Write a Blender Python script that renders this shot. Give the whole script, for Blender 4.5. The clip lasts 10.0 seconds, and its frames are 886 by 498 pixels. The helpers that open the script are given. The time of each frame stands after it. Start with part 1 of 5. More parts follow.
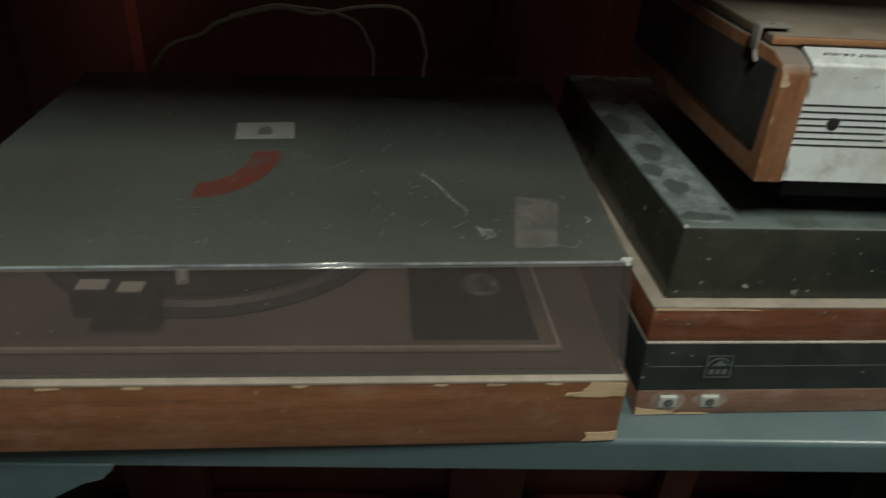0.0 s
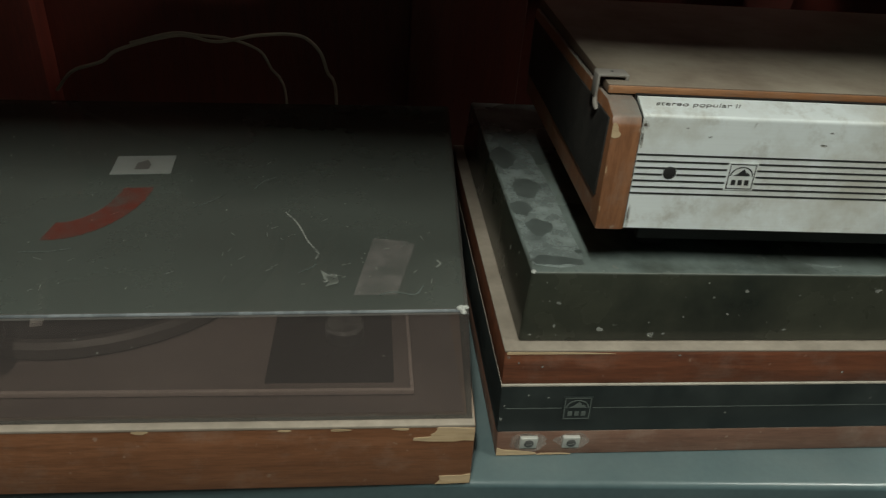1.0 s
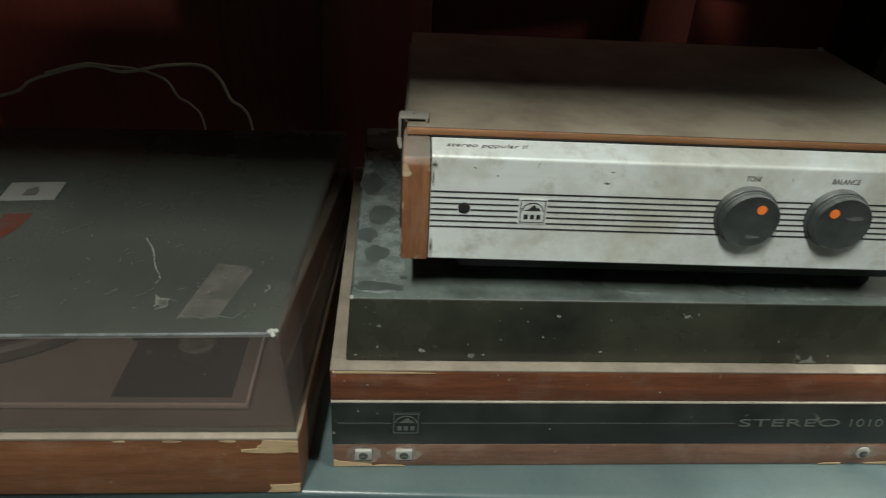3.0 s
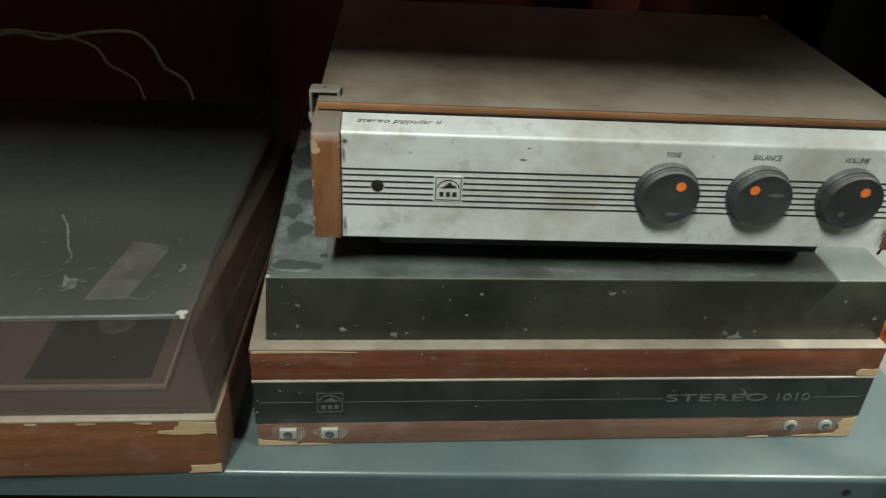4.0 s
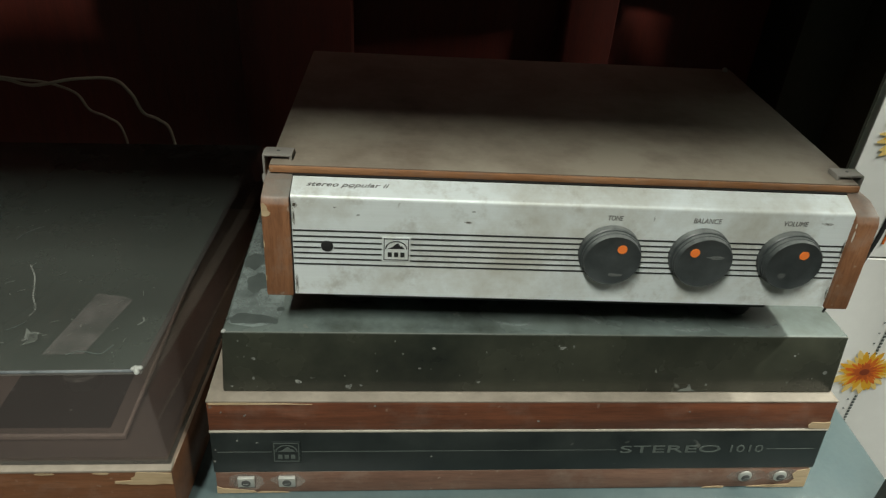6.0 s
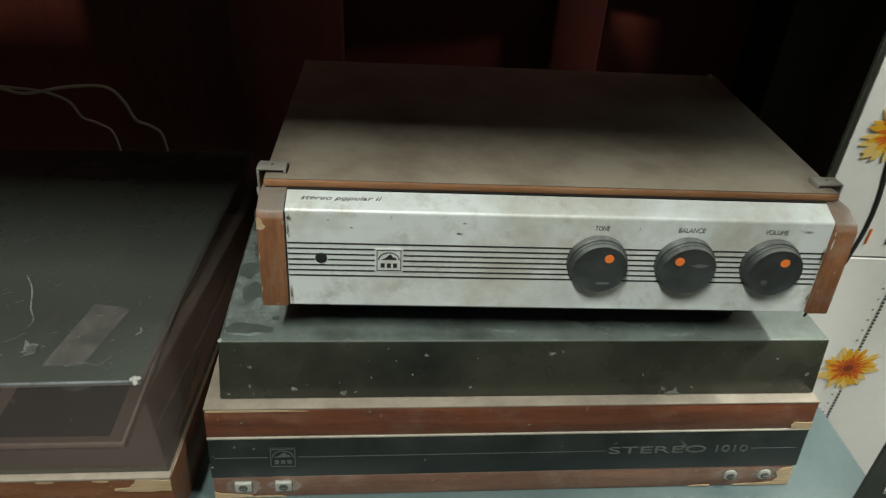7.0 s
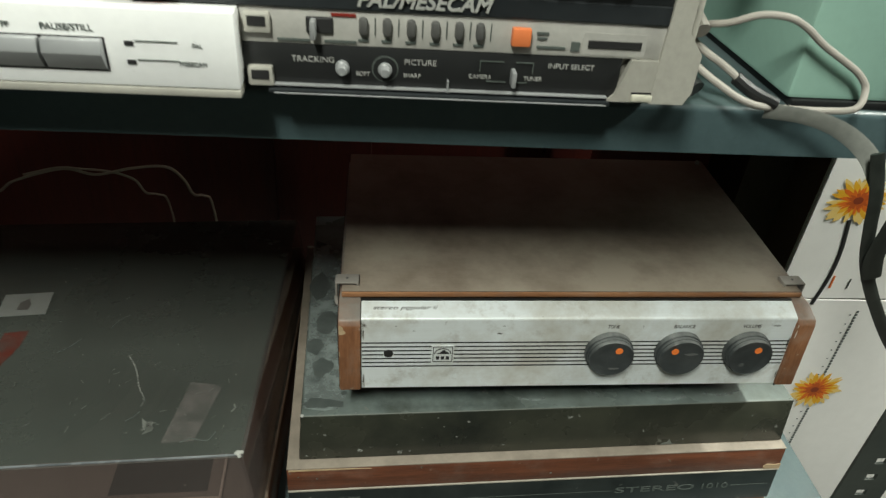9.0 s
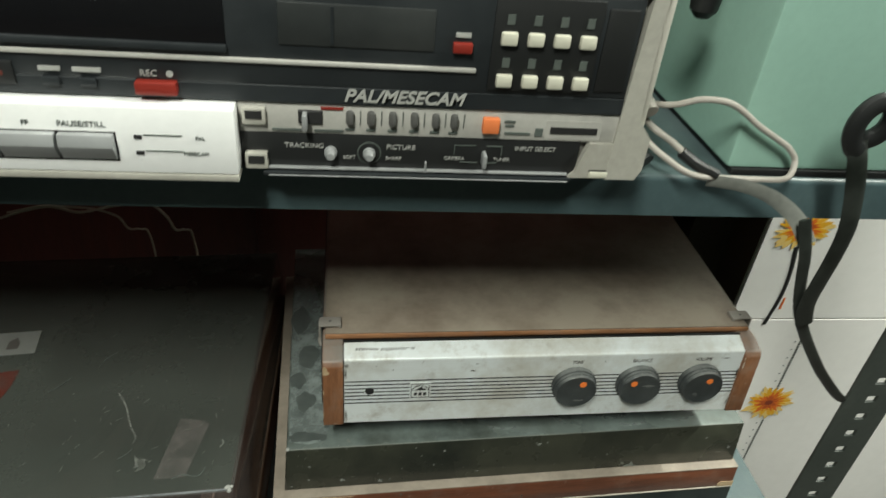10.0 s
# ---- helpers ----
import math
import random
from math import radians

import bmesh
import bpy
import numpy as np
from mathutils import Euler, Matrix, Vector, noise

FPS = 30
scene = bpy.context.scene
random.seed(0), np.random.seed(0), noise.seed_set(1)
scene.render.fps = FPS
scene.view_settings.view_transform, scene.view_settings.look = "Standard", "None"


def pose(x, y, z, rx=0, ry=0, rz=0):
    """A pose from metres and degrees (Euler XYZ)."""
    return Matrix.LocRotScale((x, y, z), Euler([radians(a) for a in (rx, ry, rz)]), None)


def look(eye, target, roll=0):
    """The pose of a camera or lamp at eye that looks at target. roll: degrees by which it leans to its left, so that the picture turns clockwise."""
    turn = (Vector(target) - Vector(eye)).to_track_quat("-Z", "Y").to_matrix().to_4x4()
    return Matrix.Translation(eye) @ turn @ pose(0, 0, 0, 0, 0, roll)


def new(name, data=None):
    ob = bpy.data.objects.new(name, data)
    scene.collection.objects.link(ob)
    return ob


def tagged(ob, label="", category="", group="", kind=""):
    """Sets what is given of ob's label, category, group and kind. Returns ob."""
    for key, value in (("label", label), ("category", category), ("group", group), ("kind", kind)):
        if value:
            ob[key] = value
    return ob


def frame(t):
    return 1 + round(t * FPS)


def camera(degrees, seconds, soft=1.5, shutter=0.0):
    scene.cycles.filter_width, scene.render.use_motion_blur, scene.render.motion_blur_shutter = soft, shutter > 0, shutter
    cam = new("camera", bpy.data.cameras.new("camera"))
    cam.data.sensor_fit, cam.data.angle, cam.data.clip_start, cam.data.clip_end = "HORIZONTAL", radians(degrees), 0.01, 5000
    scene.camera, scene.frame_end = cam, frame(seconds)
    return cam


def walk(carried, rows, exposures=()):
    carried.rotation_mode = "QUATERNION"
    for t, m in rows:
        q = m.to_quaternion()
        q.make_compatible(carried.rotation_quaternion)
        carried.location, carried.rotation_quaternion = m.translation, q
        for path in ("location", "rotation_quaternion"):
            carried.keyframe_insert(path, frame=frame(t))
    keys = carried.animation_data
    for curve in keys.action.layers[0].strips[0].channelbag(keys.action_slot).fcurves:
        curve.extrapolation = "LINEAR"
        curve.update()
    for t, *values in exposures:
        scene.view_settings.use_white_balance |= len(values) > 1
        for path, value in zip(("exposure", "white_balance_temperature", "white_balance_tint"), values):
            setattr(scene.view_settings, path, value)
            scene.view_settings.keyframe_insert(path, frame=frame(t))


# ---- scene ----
cam = camera(65.3, 10.0, soft=1.3, shutter=0.5)
PATH = [
    (0, (-0.159, -0.328, 1.117), (-0.019, 1.385, 0.093), 4.2),
    (0.5, (-0.105, -0.318, 1.128), (0.07, 1.401, 0.121), 5.0),
    (1, (-0.072, -0.318, 1.145), (0.077, 1.394, 0.122), 4.5),
    (1.5, (-0.055, -0.324, 1.146), (0.093, 1.384, 0.117), 4.3),
    (2, (-0.028, -0.333, 1.152), (0.138, 1.372, 0.12), 4.3),
    (2.5, (0.003, -0.342, 1.165), (0.172, 1.368, 0.141), 4.8),
    (2.7, (0.023, -0.342, 1.175), (0.145, 1.385, 0.173), 4.5),
    (3.8, (0.088, -0.342, 1.187), (0.153, 1.326, 0.085), 3.4),
    (4, (0.092, -0.33, 1.187), (0.223, 1.332, 0.083), 4.4),
    (4.5, (0.124, -0.329, 1.186), (0.265, 1.331, 0.08), 4.8),
    (5, (0.136, -0.335, 1.198), (0.258, 1.349, 0.125), 4.4),
    (5.5, (0.13, -0.333, 1.216), (0.241, 1.351, 0.143), 4.4),
    (5.7, (0.127, -0.329, 1.216), (0.234, 1.36, 0.151), 4.5),
    (6.8, (0.124, -0.325, 1.227), (0.254, 1.359, 0.155), 3.8),
    (7, (0.124, -0.329, 1.231), (0.261, 1.349, 0.15), 4.4),
    (7.5, (0.122, -0.334, 1.237), (0.265, 1.337, 0.148), 4.8),
    (8, (0.109, -0.34, 1.263), (0.268, 1.329, 0.172), 5.6),
    (8.5, (0.09, -0.347, 1.313), (0.293, 1.31, 0.212), 6.0),
    (9, (0.069, -0.36, 1.358), (0.259, 1.275, 0.222), 4.9),
    (9.5, (0.06, -0.371, 1.387), (0.26, 1.248, 0.229), 5.1),
    (10, (0.06, -0.372, 1.407), (0.335, 1.259, 0.283), 6.0),
]
EXPOSURES = [(0.0, -0.24), (0.5, -0.24), (2.0, -0.14), (4.0, 0.0), (10.0, 0.0)]
walk(cam, [(t, look(eye, target, roll)) for t, eye, target, roll in PATH], exposures=EXPOSURES)

# ---- world and lamps ----
world = bpy.data.worlds.new("world")
world.use_nodes = True
world.node_tree.nodes["Background"].inputs[0].default_value = (0.6, 0.8, 0.75, 1)
world.node_tree.nodes["Background"].inputs[1].default_value = 0.0
scene.world = world


def area_lamp(name, eye, target, sx, sy, watts, color):
    d = bpy.data.lights.new(name, "AREA")
    d.shape, d.size, d.size_y, d.energy, d.color = "RECTANGLE", sx, sy, watts, color
    o = new(name, d)
    o.matrix_world = look(eye, target)
    return o


LAMPS = [(Vector((-0.30, -0.98, 2.45)), 41.5), (Vector((1.26, -0.07, 2.38)), 54.0)]
for lamp_at, watts in LAMPS:
    area_lamp("tube_light_glow", lamp_at, lamp_at - Vector((0, 0, 1)), 0.10, 0.62, watts, (0.97, 1.0, 0.90))

# ---- materials ----
MATS = {}


def nodes_of(name):
    m = bpy.data.materials.new(name)
    m.use_nodes = True
    MATS[name] = m
    nt = m.node_tree
    return m, nt, nt.nodes["Principled BSDF"]


def link(nt, a, b):
    nt.links.new(a, b)


def noise_node(nt, scale, detail=4.0, rough=0.55, stretch=None, use_random=False):
    tc = nt.nodes.new("ShaderNodeTexCoord")
    mp = nt.nodes.new("ShaderNodeMapping")
    link(nt, tc.outputs["Object"], mp.inputs["Vector"])
    if stretch:
        mp.inputs["Scale"].default_value = stretch
    if use_random:
        oi = nt.nodes.new("ShaderNodeObjectInfo")
        mul = nt.nodes.new("ShaderNodeMath")
        mul.operation = "MULTIPLY"
        mul.inputs[1].default_value = 7.0
        link(nt, oi.outputs["Random"], mul.inputs[0])
        link(nt, mul.outputs[0], mp.inputs["Location"])
    n = nt.nodes.new("ShaderNodeTexNoise")
    n.inputs["Scale"].default_value = scale
    n.inputs["Detail"].default_value = detail
    n.inputs["Roughness"].default_value = rough
    link(nt, mp.outputs[0], n.inputs["Vector"])
    return n


def ramp(nt, src, lo, hi):
    r = nt.nodes.new("ShaderNodeMapRange")
    r.inputs["From Min"].default_value = lo
    r.inputs["From Max"].default_value = hi
    link(nt, src, r.inputs["Value"])
    return r.outputs[0]


def mix(nt, fac, a, b):
    m = nt.nodes.new("ShaderNodeMix")
    m.data_type = "RGBA"
    if isinstance(fac, float):
        m.inputs[0].default_value = fac
    else:
        link(nt, fac, m.inputs[0])
    for sock, v in ((m.inputs[6], a), (m.inputs[7], b)):
        if isinstance(v, tuple):
            sock.default_value = (*v, 1)
        else:
            link(nt, v, sock)
    return m.outputs[2]


def times(nt, a, b):
    m = nt.nodes.new("ShaderNodeMath")
    m.operation = "MULTIPLY"
    link(nt, a, m.inputs[0])
    if isinstance(b, float):
        m.inputs[1].default_value = b
    else:
        link(nt, b, m.inputs[1])
    return m.outputs[0]


def upward(nt, lo=0.3, hi=0.9):
    g = nt.nodes.new("ShaderNodeNewGeometry")
    sp = nt.nodes.new("ShaderNodeSeparateXYZ")
    link(nt, g.outputs["Normal"], sp.inputs[0])
    return ramp(nt, sp.outputs["Z"], lo, hi)


def bump(nt, p, src, strength, distance=0.001):
    b = nt.nodes.new("ShaderNodeBump")
    b.inputs["Strength"].default_value = strength
    b.inputs["Distance"].default_value = distance
    link(nt, src, b.inputs["Height"])
    link(nt, b.outputs[0], p.inputs["Normal"])


def surface(name, c1, c2, rough=0.5, metal=0.0, big=12.0, fine=180.0, stretch=None, dust=None, dust_amount=0.6, dust_lo=0.2, dust_hi=0.62, specks=None, relief=0.15, grain=0.25, random_shift=False):
    """A worn surface: two colours in large patches, fine grain, dust on what faces up, small pale specks."""
    m, nt, p = nodes_of(name)
    n1 = noise_node(nt, big, 5.0, 0.6, stretch, random_shift)
    n2 = noise_node(nt, fine, 3.0, 0.6, stretch, random_shift)
    col = mix(nt, ramp(nt, n1.outputs[0], 0.32, 0.68), c1, c2)
    darker = tuple(v * 0.6 for v in c1)
    col = mix(nt, times(nt, ramp(nt, n2.outputs[0], 0.35, 0.75), grain), col, darker)
    if dust:
        n3 = noise_node(nt, big * 1.7, 6.0, 0.65)
        f = times(nt, upward(nt), times(nt, ramp(nt, n3.outputs[0], dust_lo, dust_hi), dust_amount))
        col = mix(nt, f, col, dust)
    if specks:
        n4 = noise_node(nt, 95.0, 2.0, 0.5)
        col = mix(nt, ramp(nt, n4.outputs[0], 0.72, 0.77), col, specks)
    link(nt, col, p.inputs["Base Color"])
    p.inputs["Metallic"].default_value = metal
    rr = nt.nodes.new("ShaderNodeMapRange")
    rr.inputs["To Min"].default_value, rr.inputs["To Max"].default_value = max(0.03, rough - 0.1), min(1.0, rough + 0.15)
    link(nt, n1.outputs[0], rr.inputs["Value"])
    link(nt, rr.outputs[0], p.inputs["Roughness"])
    bump(nt, p, n2.outputs[0], relief, 0.0006)
    return m


def wood(name, dark, light, rough=0.45, along=(1.2, 14, 14), dust=None, dust_amount=0.6, scuffs=0.0):
    m, nt, p = nodes_of(name)
    n1 = noise_node(nt, 9.0, 6.0, 0.65, along)
    n2 = noise_node(nt, 60.0, 4.0, 0.6, along)
    n3 = noise_node(nt, 7.0, 4.0, 0.6)
    col = mix(nt, ramp(nt, n1.outputs[0], 0.3, 0.7), dark, light)
    col = mix(nt, times(nt, ramp(nt, n2.outputs[0], 0.45, 0.8), 0.55), col, tuple(v * 0.45 for v in dark))
    col = mix(nt, times(nt, ramp(nt, n3.outputs[0], 0.5, 0.75), 0.35), col, tuple(v * 0.5 for v in dark))
    if scuffs:
        n6 = noise_node(nt, 34.0, 6.0, 0.72)
        n7 = noise_node(nt, 150.0, 2.0, 0.5)
        col = mix(nt, times(nt, ramp(nt, n6.outputs[0], 0.50, 0.74), scuffs), col, (0.26, 0.21, 0.17))
        col = mix(nt, times(nt, ramp(nt, n7.outputs[0], 0.70, 0.76), scuffs), col, (0.34, 0.29, 0.23))
    if dust:
        n5 = noise_node(nt, 16.0, 6.0, 0.65)
        col = mix(nt, times(nt, upward(nt), times(nt, ramp(nt, n5.outputs[0], 0.2, 0.6), dust_amount)), col, dust)
    link(nt, col, p.inputs["Base Color"])
    p.inputs["Roughness"].default_value = rough
    bump(nt, p, n2.outputs[0], 0.2, 0.0005)
    return m


def smoked(name, tint, dust, side_haze, dust_amount, rough=0.08):
    """Tinted acrylic: see-through, glossy, with dust and hair scratches on the top."""
    m = bpy.data.materials.new(name)
    m.use_nodes = True
    MATS[name] = m
    nt = m.node_tree
    nt.nodes.remove(nt.nodes["Principled BSDF"])
    out = nt.nodes["Material Output"]
    tr = nt.nodes.new("ShaderNodeBsdfTransparent")
    tr.inputs[0].default_value = (*tint, 1)
    gl = nt.nodes.new("ShaderNodeBsdfGlossy")
    gl.inputs["Roughness"].default_value = rough
    gl.inputs["Color"].default_value = (0.9, 0.9, 0.9, 1)
    lw = nt.nodes.new("ShaderNodeLayerWeight")
    lw.inputs[0].default_value = 0.5
    pw = nt.nodes.new("ShaderNodeMath")
    pw.operation = "POWER"
    pw.inputs[1].default_value = 4.0
    link(nt, lw.outputs["Facing"], pw.inputs[0])
    fr = nt.nodes.new("ShaderNodeMapRange")
    fr.inputs["To Min"].default_value, fr.inputs["To Max"].default_value = 0.035, 0.9
    link(nt, pw.outputs[0], fr.inputs["Value"])
    df = nt.nodes.new("ShaderNodeBsdfDiffuse")
    n1 = noise_node(nt, 9.0, 6.0, 0.65)
    n2 = noise_node(nt, 260.0, 2.0, 0.6)
    n3 = noise_node(nt, 120.0, 1.0, 0.5)
    m1 = nt.nodes.new("ShaderNodeMixShader")
    link(nt, fr.outputs[0], m1.inputs[0])
    link(nt, tr.outputs[0], m1.inputs[1])
    link(nt, gl.outputs[0], m1.inputs[2])
    up = upward(nt, 0.2, 0.9)
    link(nt, mix(nt, up, side_haze, dust), df.inputs[0])
    base = nt.nodes.new("ShaderNodeMapRange")
    base.inputs["To Min"].default_value, base.inputs["To Max"].default_value = 0.20, 1.0
    link(nt, up, base.inputs["Value"])
    patch = nt.nodes.new("ShaderNodeMapRange")
    patch.inputs["From Min"].default_value, patch.inputs["From Max"].default_value = 0.25, 0.7
    patch.inputs["To Min"].default_value, patch.inputs["To Max"].default_value = 0.72, 1.0
    link(nt, n1.outputs[0], patch.inputs["Value"])
    f = times(nt, times(nt, base.outputs[0], patch.outputs[0]), dust_amount)
    grit = times(nt, ramp(nt, n3.outputs[0], 0.76, 0.80), 0.25)
    mx = nt.nodes.new("ShaderNodeMath")
    mx.operation = "MAXIMUM"
    link(nt, f, mx.inputs[0])
    link(nt, grit, mx.inputs[1])
    m2 = nt.nodes.new("ShaderNodeMixShader")
    link(nt, mx.outputs[0], m2.inputs[0])
    link(nt, m1.outputs[0], m2.inputs[1])
    link(nt, df.outputs[0], m2.inputs[2])
    link(nt, m2.outputs[0], out.inputs["Surface"])
    return m


def film(name, c, lo, hi):
    """A thin patchy film left on a surface: part see-through, part matt."""
    m = bpy.data.materials.new(name)
    m.use_nodes = True
    MATS[name] = m
    nt = m.node_tree
    nt.nodes.remove(nt.nodes["Principled BSDF"])
    tr = nt.nodes.new("ShaderNodeBsdfTransparent")
    df = nt.nodes.new("ShaderNodeBsdfDiffuse")
    df.inputs[0].default_value = (*c, 1)
    n = noise_node(nt, 55.0, 5.0, 0.7)
    r = nt.nodes.new("ShaderNodeMapRange")
    r.inputs["From Min"].default_value, r.inputs["From Max"].default_value = 0.35, 0.65
    r.inputs["To Min"].default_value, r.inputs["To Max"].default_value = lo, hi
    link(nt, n.outputs[0], r.inputs["Value"])
    m2 = nt.nodes.new("ShaderNodeMixShader")
    link(nt, r.outputs[0], m2.inputs[0])
    link(nt, tr.outputs[0], m2.inputs[1])
    link(nt, df.outputs[0], m2.inputs[2])
    link(nt, m2.outputs[0], nt.nodes["Material Output"].inputs["Surface"])
    return m


def plain(name, c, rough=0.5, metal=0.0, emit=0.0):
    m, nt, p = nodes_of(name)
    n = noise_node(nt, 90.0, 3.0, 0.6)
    col = mix(nt, times(nt, ramp(nt, n.outputs[0], 0.4, 0.8), 0.3), c, tuple(v * 0.65 for v in c))
    link(nt, col, p.inputs["Base Color"])
    p.inputs["Roughness"].default_value = rough
    p.inputs["Metallic"].default_value = metal
    if emit:
        p.inputs["Emission Color"].default_value = (*c, 1)
        p.inputs["Emission Strength"].default_value = emit
    return m


def aged_silver():
    """Brushed aluminium with yellow-brown grime in blotches and small dark specks."""
    m, nt, p = nodes_of("brushed_aluminium")
    brush = noise_node(nt, 220.0, 3.0, 0.6, (0.05, 4, 4))
    blot = noise_node(nt, 11.0, 6.0, 0.7)
    blot2 = noise_node(nt, 38.0, 5.0, 0.7)
    speck = noise_node(nt, 130.0, 2.0, 0.5)
    col = mix(nt, times(nt, ramp(nt, brush.outputs[0], 0.3, 0.7), 0.25), (0.80, 0.85, 0.85), (0.68, 0.725, 0.72))
    col = mix(nt, times(nt, ramp(nt, blot.outputs[0], 0.46, 0.68), 0.7), col, (0.47, 0.44, 0.36))
    col = mix(nt, times(nt, ramp(nt, blot2.outputs[0], 0.55, 0.75), 0.55), col, (0.32, 0.28, 0.21))
    col = mix(nt, times(nt, ramp(nt, speck.outputs[0], 0.74, 0.79), 0.6), col, (0.12, 0.10, 0.08))
    link(nt, col, p.inputs["Base Color"])
    p.inputs["Metallic"].default_value = 0.30
    rr = nt.nodes.new("ShaderNodeMapRange")
    rr.inputs["To Min"].default_value, rr.inputs["To Max"].default_value = 0.40, 0.62
    link(nt, blot2.outputs[0], rr.inputs["Value"])
    link(nt, rr.outputs[0], p.inputs["Roughness"])
    bump(nt, p, brush.outputs[0], 0.06, 0.0004)
    return m


SHELF = surface("shelf_paint", (0.050, 0.083, 0.090), (0.074, 0.114, 0.120), 0.29, 0.0, 7, 240, dust=(0.22, 0.24, 0.22), dust_amount=0.22, relief=0.12)
POST = surface("post_paint", (0.035, 0.043, 0.038), (0.06, 0.07, 0.062), 0.45, 0.0, 9, 200, relief=0.15)
TILE = surface("glazed_tile", (0.86, 0.85, 0.82), (0.90, 0.89, 0.86), 0.2, 0, 5, 60, relief=0.03, grain=0.08, random_shift=True)
GROUT = surface("grout", (0.55, 0.53, 0.49), (0.62, 0.60, 0.56), 0.9, 0, 20, 300)
DOORRED = wood("red_stained_wood", (0.076, 0.009, 0.004), (0.112, 0.0125, 0.005), 0.6, (14, 14, 1.2))
WALLPAINT = surface("wall_paint", (0.050, 0.066, 0.058), (0.068, 0.082, 0.072), 0.7, 0, 3, 120, relief=0.1, grain=0.1)
CEILING = surface("ceiling_paint", (0.13, 0.12, 0.105), (0.16, 0.15, 0.13), 0.85, 0, 3, 120, relief=0.1, grain=0.1)
FLOOR = surface("cement_floor", (0.060, 0.054, 0.047), (0.085, 0.078, 0.066), 0.6, 0, 3, 90, relief=0.2)
TEAL = surface("teal_paint", (0.30, 0.50, 0.42), (0.34, 0.55, 0.46), 0.45, 0, 6, 200, relief=0.06, grain=0.12)
SMOKE_A = smoked("smoked_acrylic", (0.74, 0.71, 0.69), (0.066, 0.074, 0.065), (0.23, 0.20, 0.19), 0.86)
PLINTH_A = wood("brown_veneer", (0.115, 0.047, 0.021), (0.185, 0.080, 0.038), 0.42, dust=(0.42, 0.36, 0.29), scuffs=0.25)
PLINTH_B = wood("red_brown_veneer", (0.075, 0.027, 0.015), (0.18, 0.062, 0.030), 0.38, dust=(0.34, 0.30, 0.25), dust_amount=0.8, scuffs=0.22)
PLINTH_B_OLD = wood("faded_brown_veneer", (0.12, 0.06, 0.04), (0.20, 0.11, 0.075), 0.55, dust=(0.34, 0.30, 0.25), scuffs=0.40)
CREAM_LINE = surface("pale_inlay", (0.30, 0.27, 0.22), (0.42, 0.39, 0.33), 0.6, 0, 40, 200)
DECKTRIM = surface("dull_bright_trim", (0.68, 0.57, 0.53), (0.78, 0.67, 0.62), 0.45, 0.1, 20, 200)
PLATTER = surface("dull_platter_metal", (0.10, 0.095, 0.09), (0.16, 0.15, 0.14), 0.5, 0.3, 20, 200)
SETKEY = plain("mid_grey_key", (0.085, 0.085, 0.080), 0.45)
CHALK = plain("chalky_chip", (0.48, 0.46, 0.40), 0.8)
RAWWOOD = wood("bare_chipped_wood", (0.34, 0.24, 0.13), (0.50, 0.38, 0.24), 0.75)
CREAM = surface("cream_edging", (0.19, 0.16, 0.125), (0.29, 0.25, 0.20), 0.6, 0, 30, 200)
COVER_B = surface("dusty_smoked_cover", (0.013, 0.016, 0.013), (0.052, 0.054, 0.038), 0.24, 0, 9, 120, dust=(0.20, 0.245, 0.232), dust_amount=0.9, dust_lo=0.24, dust_hi=0.70, specks=(0.16, 0.17, 0.15), relief=0.08)
FASCIA = surface("black_fascia", (0.010, 0.014, 0.014), (0.024, 0.030, 0.028), 0.4, 0, 26, 150, specks=(0.08, 0.085, 0.075), relief=0.06)
SILVER = aged_silver()
LIDWOOD = wood("dusty_brown_lid", (0.105, 0.074, 0.052), (0.145, 0.105, 0.076), 0.6, dust=(0.27, 0.235, 0.185), dust_amount=0.95)
LIDEDGE = wood("orange_wood_edge", (0.24, 0.105, 0.045), (0.38, 0.19, 0.09), 0.5, scuffs=0.35)
CHEEK = wood("brown_cheek_wood", (0.17, 0.070, 0.030), (0.27, 0.12, 0.056), 0.5, (14, 14, 1.5), dust=(0.21, 0.21, 0.19), dust_amount=1.0, scuffs=0.55)
SIDE_BLACK = surface("rough_black", (0.010, 0.010, 0.009), (0.028, 0.026, 0.022), 0.6, 0, 25, 260, relief=0.5)
BLACK = plain("black_plastic", (0.012, 0.013, 0.013), 0.45)
KNOB = surface("charcoal_knob", (0.026, 0.031, 0.032), (0.055, 0.062, 0.062), 0.42, 0, 60, 300, dust=(0.20, 0.21, 0.20), dust_amount=0.8, relief=0.1)
VCRSTRIP = surface("pale_grey_plastic", (0.36, 0.355, 0.325), (0.44, 0.43, 0.395), 0.5, 0, 20, 250, relief=0.06)
ORANGE_B = plain("orange_button_plastic", (0.70, 0.19, 0.06), 0.5)
STRAP_FOLD = surface("dusty_grey_strap", (0.16, 0.17, 0.155), (0.27, 0.28, 0.25), 0.6, 0, 40, 200)
ORANGE = plain("orange_paint", (0.90, 0.22, 0.04), 0.5)
INK = plain("black_ink", (0.015, 0.015, 0.015), 0.6)
DIMINK = plain("worn_black_print", (0.085, 0.08, 0.072), 0.6)
GLOSSBLACK = plain("glossy_black_plastic", (0.006, 0.006, 0.007), 0.18)
WINDOW = surface("grey_tinted_window", (0.022, 0.025, 0.025), (0.036, 0.039, 0.038), 0.3, 0, 20, 200, relief=0.03)
GREYINK = plain("faded_grey_ink", (0.085, 0.10, 0.09), 0.5)
